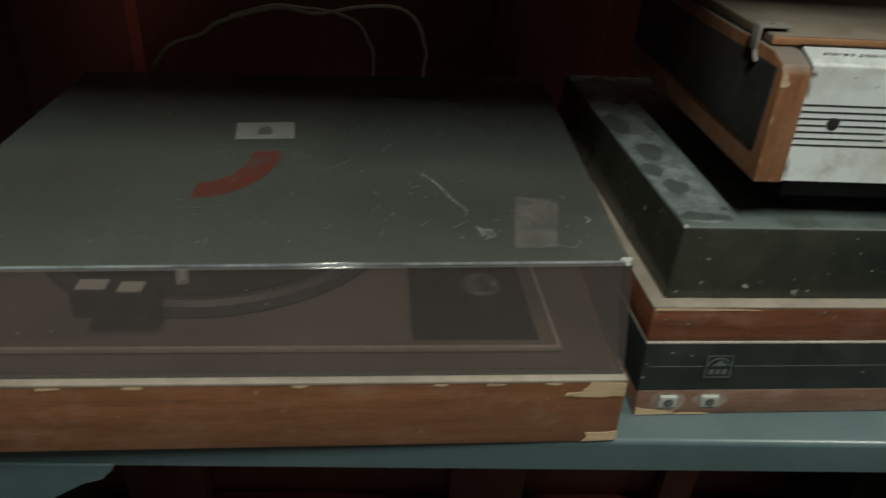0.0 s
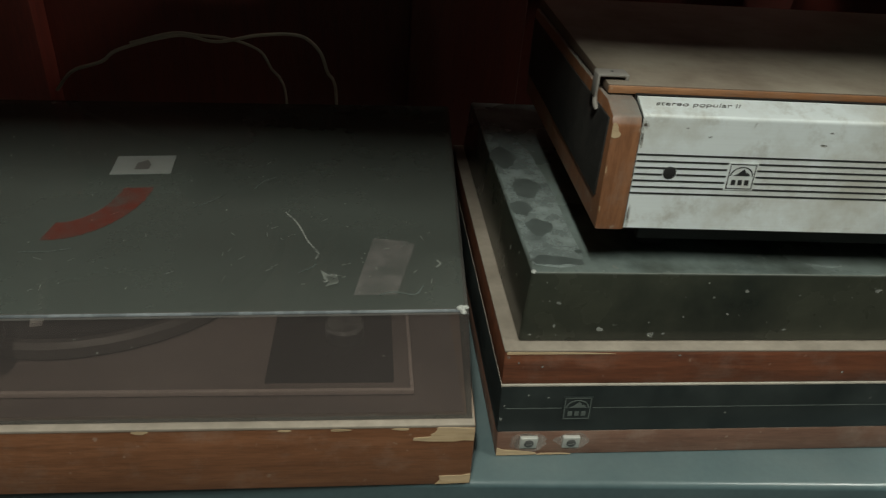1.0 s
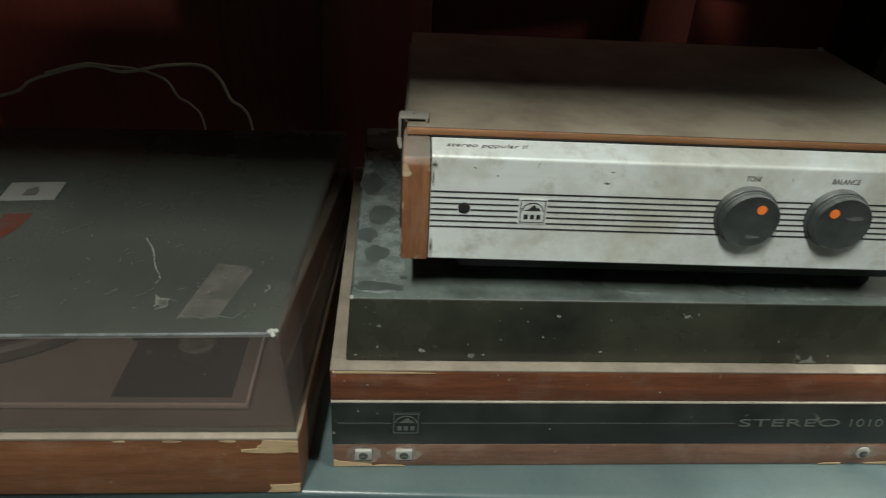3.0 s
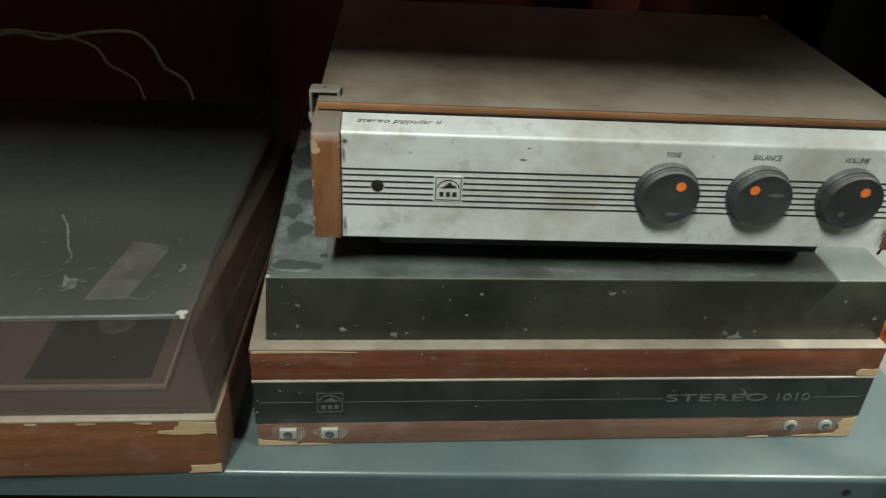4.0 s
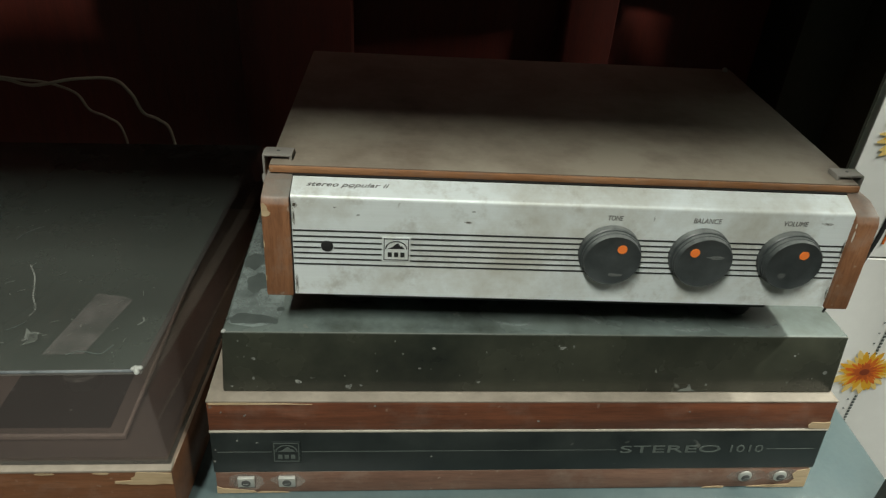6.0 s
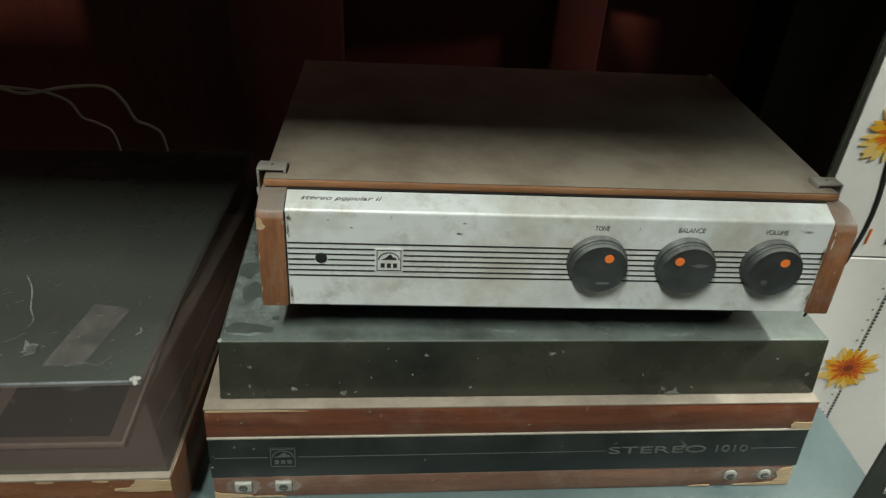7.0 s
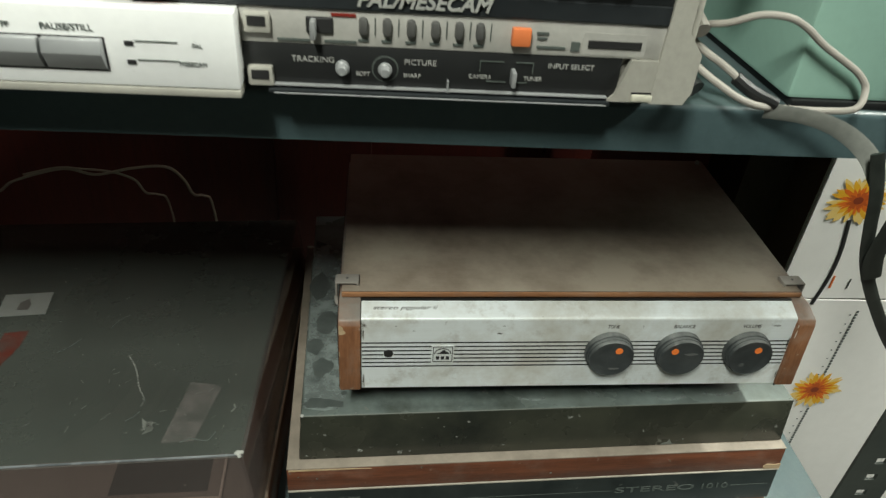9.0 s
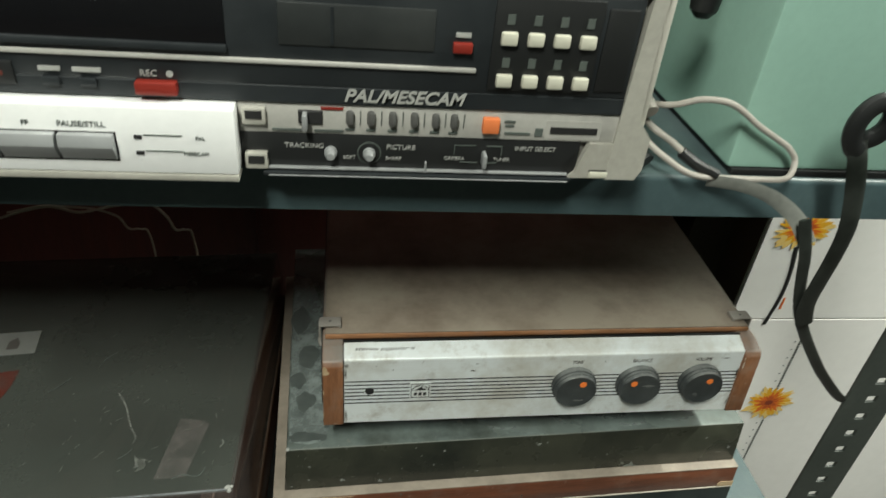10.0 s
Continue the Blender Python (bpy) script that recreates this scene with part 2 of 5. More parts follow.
DUSTSPOT = plain("dust_spot", (0.15, 0.16, 0.14), 0.8)
BRACKET = plain("dusty_bracket", (0.30, 0.28, 0.25), 0.6, 0.3)
PALEINK = plain("pale_ink", (0.36, 0.365, 0.34), 0.6)
SMUDGE = film("pale_smudge", (0.36, 0.30, 0.26), 0.05, 0.34)
DUSTFILM = film("settled_dust", (0.27, 0.315, 0.30), 0.25, 0.80)
FLECK = film("dust_fleck", (0.30, 0.31, 0.28), 0.05, 0.75)
KNOBWEAR = film("rubbed_grey", (0.22, 0.23, 0.22), 0.0, 0.40)
WIPED = surface("wiped_cover", (0.060, 0.073, 0.068), (0.100, 0.118, 0.110), 0.5, 0, 60, 160, relief=0.05)
STEEL = plain("dull_steel", (0.42, 0.42, 0.39), 0.42, 0.8)
DARKSTEEL = plain("dark_screw", (0.09, 0.09, 0.085), 0.5, 0.4)
ZINC = plain("zinc_clip", (0.50, 0.50, 0.46), 0.5, 0.5)
VCRDARK = surface("dark_blue_grey_plastic", (0.012, 0.015, 0.017), (0.022, 0.026, 0.028), 0.4, 0, 20, 200, relief=0.05)
VCRGREY = surface("beige_grey_plastic", (0.33, 0.32, 0.28), (0.42, 0.41, 0.36), 0.5, 0, 20, 250, relief=0.06)
VCRSILVER = surface("silver_plastic", (0.84, 0.85, 0.84), (0.88, 0.89, 0.87), 0.28, 0.10, 20, 250, relief=0.04, grain=0.08)
REDPLASTIC = plain("red_plastic", (0.22, 0.022, 0.014), 0.4)
CREAMKEY = plain("cream_key", (0.56, 0.55, 0.45), 0.45)
GREYKEY = plain("grey_key", (0.30, 0.31, 0.31), 0.4, 0.2)
CABLE = plain("grey_cable", (0.34, 0.315, 0.28), 0.6)
CABLE_BROWN = plain("dusty_brown_wire", (0.40, 0.33, 0.25), 0.7)
# olive taken near black: shade of the rear uprights put into the colour
OLIVE_SHADE = surface("shade_dark_olive", (0.014, 0.015, 0.011), (0.026, 0.027, 0.020), 0.75, 0, 9, 200)
OLIVE_SHADE.node_tree.nodes["Principled BSDF"].inputs["Specular IOR Level"].default_value = 0.12
STRAP = surface("black_strap", (0.008, 0.010, 0.008), (0.036, 0.041, 0.036), 0.34, 0, 30, 200)
PETAL_Y = plain("yellow_glaze", (0.80, 0.42, 0.03), 0.25)
PETAL_O = plain("orange_glaze", (0.72, 0.16, 0.02), 0.25)
PETAL_P = plain("pale_yellow_glaze", (0.84, 0.60, 0.20), 0.25)
PETAL_R = plain("red_orange_glaze", (0.52, 0.10, 0.02), 0.25)
PETAL_C = plain("dark_red_glaze", (0.25, 0.05, 0.02), 0.25)
PALEPATCH = film("pale_film", (0.26, 0.235, 0.22), 0.06, 0.24)
GRIME = film("brown_grime", (0.17, 0.14, 0.10), 0.0, 0.20)
REDFILM = film("faded_red_print", (0.20, 0.035, 0.022), 0.08, 0.36)
EDGE_LIGHT = surface("acrylic_edge_highlight", (0.07, 0.08, 0.085), (0.24, 0.26, 0.27), 0.25, 0, 22, 200, (1, 0.2, 0.2), relief=0.05)
LABELSILVER = plain("silver_label", (0.20, 0.21, 0.195), 0.5)
LABELRED = plain("red_label", (0.12, 0.028, 0.02), 0.5)
RUBBER = plain("black_rubber", (0.015, 0.015, 0.016), 0.8)
DECK = surface("brown_deck_plate", (0.22, 0.18, 0.165), (0.29, 0.24, 0.22), 0.4, 0.1, 12, 150)
LAMPWHITE = plain("lamp_housing", (0.75, 0.75, 0.72), 0.5)
GLOW = plain("lamp_glow", (0.93, 1.0, 0.92), 0.5, 0, 3.0)

# ---- mesh helpers ----


def bm_box(x0, x1, y0, y1, z0, z1, bevel=0.0, seg=2):
    bm = bmesh.new()
    bmesh.ops.create_cube(bm, size=1.0, matrix=Matrix.Translation(((x0 + x1) / 2, (y0 + y1) / 2, (z0 + z1) / 2)) @ Matrix.Diagonal((x1 - x0, y1 - y0, z1 - z0, 1)))
    if bevel:
        bmesh.ops.bevel(bm, geom=list(bm.edges), offset=bevel, segments=seg, profile=0.5, affect="EDGES")
    return bm


def bm_prism(profile, x0, x1, bevel=0.0):
    """A (y, z) outline drawn out along x."""
    bm = bmesh.new()
    a = [bm.verts.new((x0, y, z)) for y, z in profile]
    b = [bm.verts.new((x1, y, z)) for y, z in profile]
    bm.faces.new(a)
    bm.faces.new(b[::-1])
    n = len(profile)
    for i in range(n):
        bm.faces.new((a[i], b[i], b[(i + 1) % n], a[(i + 1) % n]))
    bmesh.ops.recalc_face_normals(bm, faces=list(bm.faces))
    if bevel:
        bmesh.ops.bevel(bm, geom=list(bm.edges), offset=bevel, segments=2, profile=0.5, affect="EDGES")
    return bm


def bm_lathe(profile, centre, axis="Z", seg=40):
    """(radius, height) pairs turned round an axis: Z up, or Y with heights towards the viewer."""
    bm = bmesh.new()
    rings = []
    for r, h in profile:
        ring = []
        for i in range(seg):
            a = 2 * math.pi * i / seg
            u, v = r * math.cos(a), r * math.sin(a)
            co = (u, v, h) if axis == "Z" else (u, -h, v)
            ring.append(bm.verts.new(Vector(co) + Vector(centre)))
        rings.append(ring)
    for p, q in zip(rings, rings[1:]):
        for i in range(seg):
            bm.faces.new((p[i], p[(i + 1) % seg], q[(i + 1) % seg], q[i]))
    bm.faces.new(rings[0][::-1])
    bm.faces.new(rings[-1])
    bmesh.ops.recalc_face_normals(bm, faces=list(bm.faces))
    return bm


def spline(points, steps=8):
    pts = [Vector(p) for p in points]
    pts = [2 * pts[0] - pts[1]] + pts + [2 * pts[-1] - pts[-2]]
    out = []
    for i in range(1, len(pts) - 2):
        p0, p1, p2, p3 = pts[i - 1:i + 3]
        for k in range(steps):
            t = k / steps
            out.append(0.5 * (2 * p1 + (p2 - p0) * t + (2 * p0 - 5 * p1 + 4 * p2 - p3) * t * t + (3 * p1 - p0 - 3 * p2 + p3) * t ** 3))
    out.append(pts[-2])
    return out


def bm_tube(points, radius, seg=8, steps=8, flat=1.0, up=(0, 0, 1)):
    """A cable along a smooth line; flat under 1 squeezes it to a strap."""
    line = spline(points, steps)
    bm = bmesh.new()
    rings = []
    side_old = None
    for i, p in enumerate(line):
        d = (line[min(i + 1, len(line) - 1)] - line[max(i - 1, 0)]).normalized()
        side = d.cross(Vector(up))
        if side.length < 0.15:
            side = side_old if side_old else d.orthogonal()
        side = (side - d * side.dot(d)).normalized()
        if side_old and side.dot(side_old) < 0:
            side = -side
        side_old = side
        other = d.cross(side).normalized()
        rings.append([bm.verts.new(p + radius * (math.cos(2 * math.pi * k / seg) * side + flat * math.sin(2 * math.pi * k / seg) * other)) for k in range(seg)])
    for a, b in zip(rings, rings[1:]):
        for k in range(seg):
            bm.faces.new((a[k], a[(k + 1) % seg], b[(k + 1) % seg], b[k]))
    bm.faces.new(rings[0][::-1])
    bm.faces.new(rings[-1])
    bmesh.ops.recalc_face_normals(bm, faces=list(bm.faces))
    return bm


def bm_sheet(outline, thick, frame_matrix):
    """A flat outline of (u, v), with thickness, set in place by a matrix (u along x, v along y, thickness along z)."""
    bm = bmesh.new()
    a = [bm.verts.new((u, v, 0)) for u, v in outline]
    b = [bm.verts.new((u, v, thick)) for u, v in outline]
    bm.faces.new(a[::-1])
    bm.faces.new(b)
    n = len(outline)
    for i in range(n):
        bm.faces.new((a[i], a[(i + 1) % n], b[(i + 1) % n], b[i]))
    bmesh.ops.recalc_face_normals(bm, faces=list(bm.faces))
    bmesh.ops.transform(bm, matrix=frame_matrix, verts=bm.verts)
    return bm


def bm_frustum(low, high, z0, z1, bevel=0.002):
    """A block between two rectangles (x0, x1, y0, y1), one at z0 and one at z1, with rounded edges."""
    bm = bmesh.new()
    rings = []
    for (x0, x1, y0, y1), z in ((low, z0), (high, z1)):
        rings.append([bm.verts.new(c) for c in ((x0, y0, z), (x1, y0, z), (x1, y1, z), (x0, y1, z))])
    a, b = rings
    bm.faces.new(a[::-1])
    bm.faces.new(b)
    for i in range(4):
        bm.faces.new((a[i], a[(i + 1) % 4], b[(i + 1) % 4], b[i]))
    bmesh.ops.recalc_face_normals(bm, faces=list(bm.faces))
    if bevel:
        bmesh.ops.bevel(bm, geom=list(bm.edges), offset=bevel, segments=3, profile=0.5, affect="EDGES")
    return bm


def blob(rng, rx, ry, n=16, rough=0.25):
    """An uneven closed outline, about rx by ry."""
    wob = [1 + rng.uniform(-rough, rough) for _ in range(n)]
    wob = [(wob[i - 1] + 2 * wob[i] + wob[(i + 1) % n]) / 4 for i in range(n)]
    return [(wob[i] * rx * math.cos(2 * math.pi * i / n), wob[i] * ry * math.sin(2 * math.pi * i / n)) for i in range(n)]


def shade(me):
    for f in me.polygons:
        f.use_smooth = True
    me.set_sharp_from_angle(angle=radians(35))


def part(name, bm, material, parent=None, label="", smooth=True):
    me = bpy.data.meshes.new(name)
    bm.to_mesh(me)
    bm.free()
    me.materials.append(material)
    if smooth:
        shade(me)
    ob = new(name, me)
    if parent is not None:
        ob.parent = parent
    if label:
        ob["label"] = label
    return ob


def thing(name, label, category, group="", m=None, kind=""):
    e = new(name)
    e.empty_display_size = 0.05
    if m is not None:
        e.matrix_basis = m
    return tagged(e, label, category, group, kind)


FRONT = Matrix.Rotation(radians(90), 4, "X")  # u to x, v to z, thickness towards the viewer


def at_front(x, y, z, turn=0.0, lean=0.0):
    return Matrix.Translation((x, y, z)) @ Matrix.Rotation(radians(turn), 4, "Z") @ Matrix.Rotation(radians(lean), 4, "X") @ FRONT


def writing(words, size, m, material, parent, name="lettering", label="", italic=0.0, stretch=1.0, depth=0.0002, align="CENTER", bold=0.0, width=0.0):
    cu = bpy.data.curves.new(name, "FONT")
    cu.body, cu.size, cu.extrude, cu.shear, cu.align_x, cu.align_y = words, size, depth, italic, align, "CENTER"
    cu.offset = bold
    tmp = bpy.data.objects.new(name, cu)
    scene.collection.objects.link(tmp)
    bpy.context.view_layer.update()
    me = bpy.data.meshes.new_from_object(tmp.evaluated_get(bpy.context.evaluated_depsgraph_get()))
    bpy.data.objects.remove(tmp)
    if width:
        xs = [v.co.x for v in me.vertices]
        stretch = width / (max(xs) - min(xs))
    me.transform(m @ Matrix.Diagonal((stretch, 1, 1, 1)))
    me.materials.clear()
    me.materials.append(material)
    ob = new(name, me)
    ob.parent = parent
    if label:
        ob["label"] = label
    return ob


def bar(x, z, w, h, y, material, parent, name="printed_bar", thick=0.0004):
    return part(name, bm_box(x - w / 2, x + w / 2, y - thick, y + thick, z - h / 2, z + h / 2), material, parent, smooth=False)


def emblem(m, w, h, ground, ink, parent):
    """A framed badge: a square with a rounded hill shape and a short bar under it, set in place by a front matrix."""
    def flat(name, pts, z, thick, material, owner, label=""):
        return part(name, bm_sheet(pts, thick, m @ Matrix.Translation((0, 0, z))), material, owner, label, False)

    def rect(u, v, a, b):
        return [(u - a / 2, v - b / 2), (u + a / 2, v - b / 2), (u + a / 2, v + b / 2), (u - a / 2, v + b / 2)]

    plate = flat("badge", rect(0, 0, w, h), 0.0, 0.0005, ground, parent, "small square maker's badge")
    t = w * 0.030
    for u, v, a, b in ((0, h * 0.44, w * 0.9, t), (0, -h * 0.44, w * 0.9, t), (-w * 0.44, 0, t, h * 0.9), (w * 0.44, 0, t, h * 0.9)):
        flat("badge_line", rect(u, v, a, b), 0.0005, 0.0002, ink, plate)
    arch = [(0.40 * w * math.cos(a), 0.02 * h + 0.34 * h * math.sin(a)) for a in [math.pi * k / 12 for k in range(13)]]
    inner = [(0.36 * w * math.cos(a), 0.02 * h + 0.30 * h * math.sin(a)) for a in [math.pi * k / 12 for k in range(12, -1, -1)]]
    flat("badge_arch", arch + inner, 0.0005, 0.0002, ink, plate)
    hill = [(-0.30, 0.03), (-0.14, 0.10), (-0.02, 0.22), (0.06, 0.27), (0.10, 0.22), (0.16, 0.12), (0.20, 0.17), (0.30, 0.03)]
    flat("badge_shape", [(u * w, v * h) for u, v in hill], 0.0005, 0.0002, ink, plate)
    for k in (-1, 0, 1):
        flat("badge_bar", rect(k * 0.23 * w, -h * 0.22, w * 0.15, h * 0.19), 0.0005, 0.0002, ink, plate)
    return plate


# ---- room ----
def slab(name, x0, x1, y0, y1, z0, z1, material, label, category):
    ob = part(name, bm_box(x0, x1, y0, y1, z0, z1), material, None, smooth=False)
    return tagged(ob, label, category, kind="structure")


# unseen floor, ceiling and outer walls; dark tones chosen to limit bounced light
slab("floor", -2.6, 2.6, -2.6, 1.0, -0.1, 0.0, FLOOR, "worn grey cement floor of the room", "floor")
slab("ceiling", -2.6, 2.6, -2.6, 1.0, 2.75, 2.85, CEILING, "plain grey-brown boarded ceiling", "ceiling")
slab("wall_south", -2.6, 2.6, -2.7, -2.6, 0.0, 2.75, WALLPAINT, "dark green-grey painted plaster wall", "wall")
slab("wall_west", -2.7, -2.6, -2.6, 1.0, 0.0, 2.75, WALLPAINT, "dark green-grey painted plaster wall", "wall")
slab("wall_east", 2.6, 2.7, -2.6, 1.0, 0.0, 2.75, WALLPAINT, "dark green-grey painted plaster wall", "wall")
WALL_Y = 0.305
wall_n = slab("wall_north", 0.575, 2.6, WALL_Y, 0.55, 0.0, 2.75, GROUT, "wall clad in white flower-patterned glazed tiles", "wall")
slab("wall_north_left", -2.6, -1.05, WALL_Y, 0.55, 0.0, 2.75, WALLPAINT, "pale green painted plaster wall beside the door", "wall")
slab("wall_north_top", -1.05, 0.575, WALL_Y, 0.55, 2.15, 2.75, WALLPAINT, "pale green painted plaster over the door", "wall")


def wooden_door():
    d = thing("door_1", "closed dark red stained wooden panel door", "door", kind="structure")
    y = 0.43
    part("backing", bm_box(-1.05, 0.515, y + 0.02, y + 0.05, 0.0, 2.15), DOORRED, d)
    for x0, x1 in ((-1.05, -0.95), (-0.56, -0.44), (-0.06, 0.06), (0.285, 0.34)):
        part("stile", bm_box(x0, x1, y - 0.012, y + 0.02, 0.0, 2.15, 0.004), DOORRED, d)
    for z0, z1 in ((0.0, 0.18), (0.60, 0.70), (1.075, 1.16), (1.62, 1.70), (2.05, 2.15)):
        for x0, x1 in ((-0.95, -0.56), (-0.44, -0.06), (0.06, 0.285), (0.34, 0.50)):
            part("rail", bm_box(x0, x1, y - 0.008, y + 0.02, z0, z1, 0.004), DOORRED, d)


wooden_door()
# added dark strip beside the door, standing in for shade
slab("door_jamb", 0.515, 0.575, 0.31, 0.45, 0.0, 2.15, OLIVE_SHADE, "added door jamb, dark olive for shade", "door frame")

# ceiling tube lamps
for LAMP, _watts in LAMPS:
    lamp = thing("tube_lamp", "white fluorescent tube lamp hung from the ceiling", "lamp", "lamps of the room")
    part("housing", bm_box(LAMP.x - 0.03, LAMP.x + 0.03, LAMP.y - 0.36, LAMP.y + 0.36, LAMP.z + 0.07, LAMP.z + 0.11, 0.006), LAMPWHITE, lamp)
    part("tube", bm_tube([(LAMP.x, LAMP.y - 0.34, LAMP.z + 0.05), (LAMP.x, LAMP.y + 0.34, LAMP.z + 0.05)], 0.013, 12, 2), GLOW, lamp)
    for sy in (-0.28, 0.28):
        part("rod", bm_box(LAMP.x - 0.006, LAMP.x + 0.006, LAMP.y + sy - 0.006, LAMP.y + sy + 0.006, LAMP.z + 0.11, 2.75), LAMPWHITE, lamp)

# ---- steel rack ----
SX0, SX1, SY0, SY1 = -0.57, 0.509, -0.025, 0.268


def tray_shelf(name, x0, x1, y0, y1, top, lip, label, hole_x=()):
    """A folded steel tray: a sheet with a rounded lip on each side, and a return under the front."""
    t = thing(name, label, "shelf", "shelves of the rack")
    part("top_sheet", bm_box(x0 + 0.004, x1 - 0.004, y0 + 0.004, y1 - 0.004, top - 0.0015, top), SHELF, t, smooth=False)
    r, th = 0.004, 0.0015
    arc = [(r - r * math.sin(a), -r + r * math.cos(a)) for a in [radians(15 * k) for k in range(7)]]
    inner = [(r - (r - th) * math.sin(a), -r + (r - th) * math.cos(a)) for a in [radians(90 - 15 * k) for k in range(7)]]
    fold = arc + [(0.0, -lip), (0.010, -lip), (0.010, -lip + th), (th, -lip + th)] + inner
    part("front_lip", bm_prism([(y0 + u, top + v) for u, v in fold], x0, x1), SHELF, t, "rounded front lip of the shelf")
    part("back_lip", bm_prism([(y1 - u, top + v) for u, v in fold], x0, x1), SHELF, t)
    for xs, sg in ((x0, 1), (x1, -1)):
        bm = bm_prism([(u, v) for u, v in fold], y0 + 0.0045, y1 - 0.0045)
        for v in bm.verts:
            v.co = Vector((xs + sg * v.co.y, v.co.x, top + v.co.z))
        bmesh.ops.recalc_face_normals(bm, faces=list(bm.faces))
        part("side_lip", bm, SHELF, t)
    for hx in hole_x:
        part("bolt_hole", bm_lathe([(0.0033, -0.001), (0.0033, 0.0006)], (hx, y0, top - lip * 0.52), "Y", 16), BLACK, t)
    return t


rack = tray_shelf("rack_shelf", SX0, SX1, SY0, SY1, 0.80, 0.0255, "grey-green painted steel rack shelf with folded lip", (0.419, -0.40))
UPPER_TOP, UPPER_FRONT = 1.2168, -0.0145
# what stands on the upper shelf is laid out for a shelf top at UZ, then enlarged and set down by ON_UPPER
UZ = 1.2265
ON_UPPER = Matrix.Translation((0.065, -0.366, 1.375)) @ Matrix.Scale(1.065, 4) @ Matrix.Translation((-0.065, 0.366, -1.375))
tray_shelf("rack_shelf", SX0, SX1, UPPER_FRONT, SY1, UPPER_TOP, 0.0285, "dark grey-green steel rack shelf under the video recorder", ())


def slotted_post(x, y, sx, sy, wdt=0.043, slots=True, paint=POST, flanges=("front", "side")):
    """A slotted angle upright: two flanges with real slots cut through in a staggered row."""
    p = thing("rack_post", "dark grey slotted angle steel upright of the rack", "post", "posts of the rack")
    th, pitch = 0.0025, 0.02
    z0, z1 = 0.0, 2.0
    for which in flanges:
        bm = bmesh.new()
        zs = []
        z = z0
        while z < z1 - 1e-6:
            zs += [(z, z + pitch * 0.32, False), (z + pitch * 0.32, z + pitch * 0.68, True), (z + pitch * 0.68, z + pitch, False)]
            z += pitch
        us = [0.0, wdt * 0.40, wdt * 0.62, wdt]
        for k, (za, zb, slot) in enumerate(zs):
            for i in range(3):
                if slots and slot and i == 1:
                    continue
                a, b = us[i], us[i + 1]
                vs = []
                for u, zz in ((a, za), (b, za), (b, zb), (a, zb)):
                    vs.append(bm.verts.new((x - sx * wdt + sx * u, y, zz) if which == "front" else (x, y + sy * u, zz)))
                bm.faces.new(vs)
        bmesh.ops.remove_doubles(bm, verts=list(bm.verts), dist=1e-5)
        bmesh.ops.recalc_face_normals(bm, faces=list(bm.faces))
        bmesh.ops.solidify(bm, geom=list(bm.faces), thickness=th)
        part("flange", bm, paint, p, smooth=False)
    return p


slotted_post(0.4945, SY0 - 0.004, 1, 1, flanges=("front",))
slotted_post(0.5145, SY1 + 0.006, 1, -1, 0.054, False, OLIVE_SHADE)
slotted_post(SX0 - 0.0055, SY0 - 0.004, -1, 1)
slotted_post(SX0 - 0.0055, SY1 + 0.006, -1, -1, 0.054, False, OLIVE_SHADE)
gus = part("gusset_plate", bm_sheet([(0, 0), (0.245, 0), (0.243, -0.004), (0.236, -0.012), (0.224, -0.016), (0.02, -0.15), (0, -0.15)], 0.002, at_front(SX0, SY0 - 0.0005, 0.7765)), SHELF, None, smooth=False)
tagged(gus, "pale green-grey steel gusset plate under the shelf edge", "bracket")


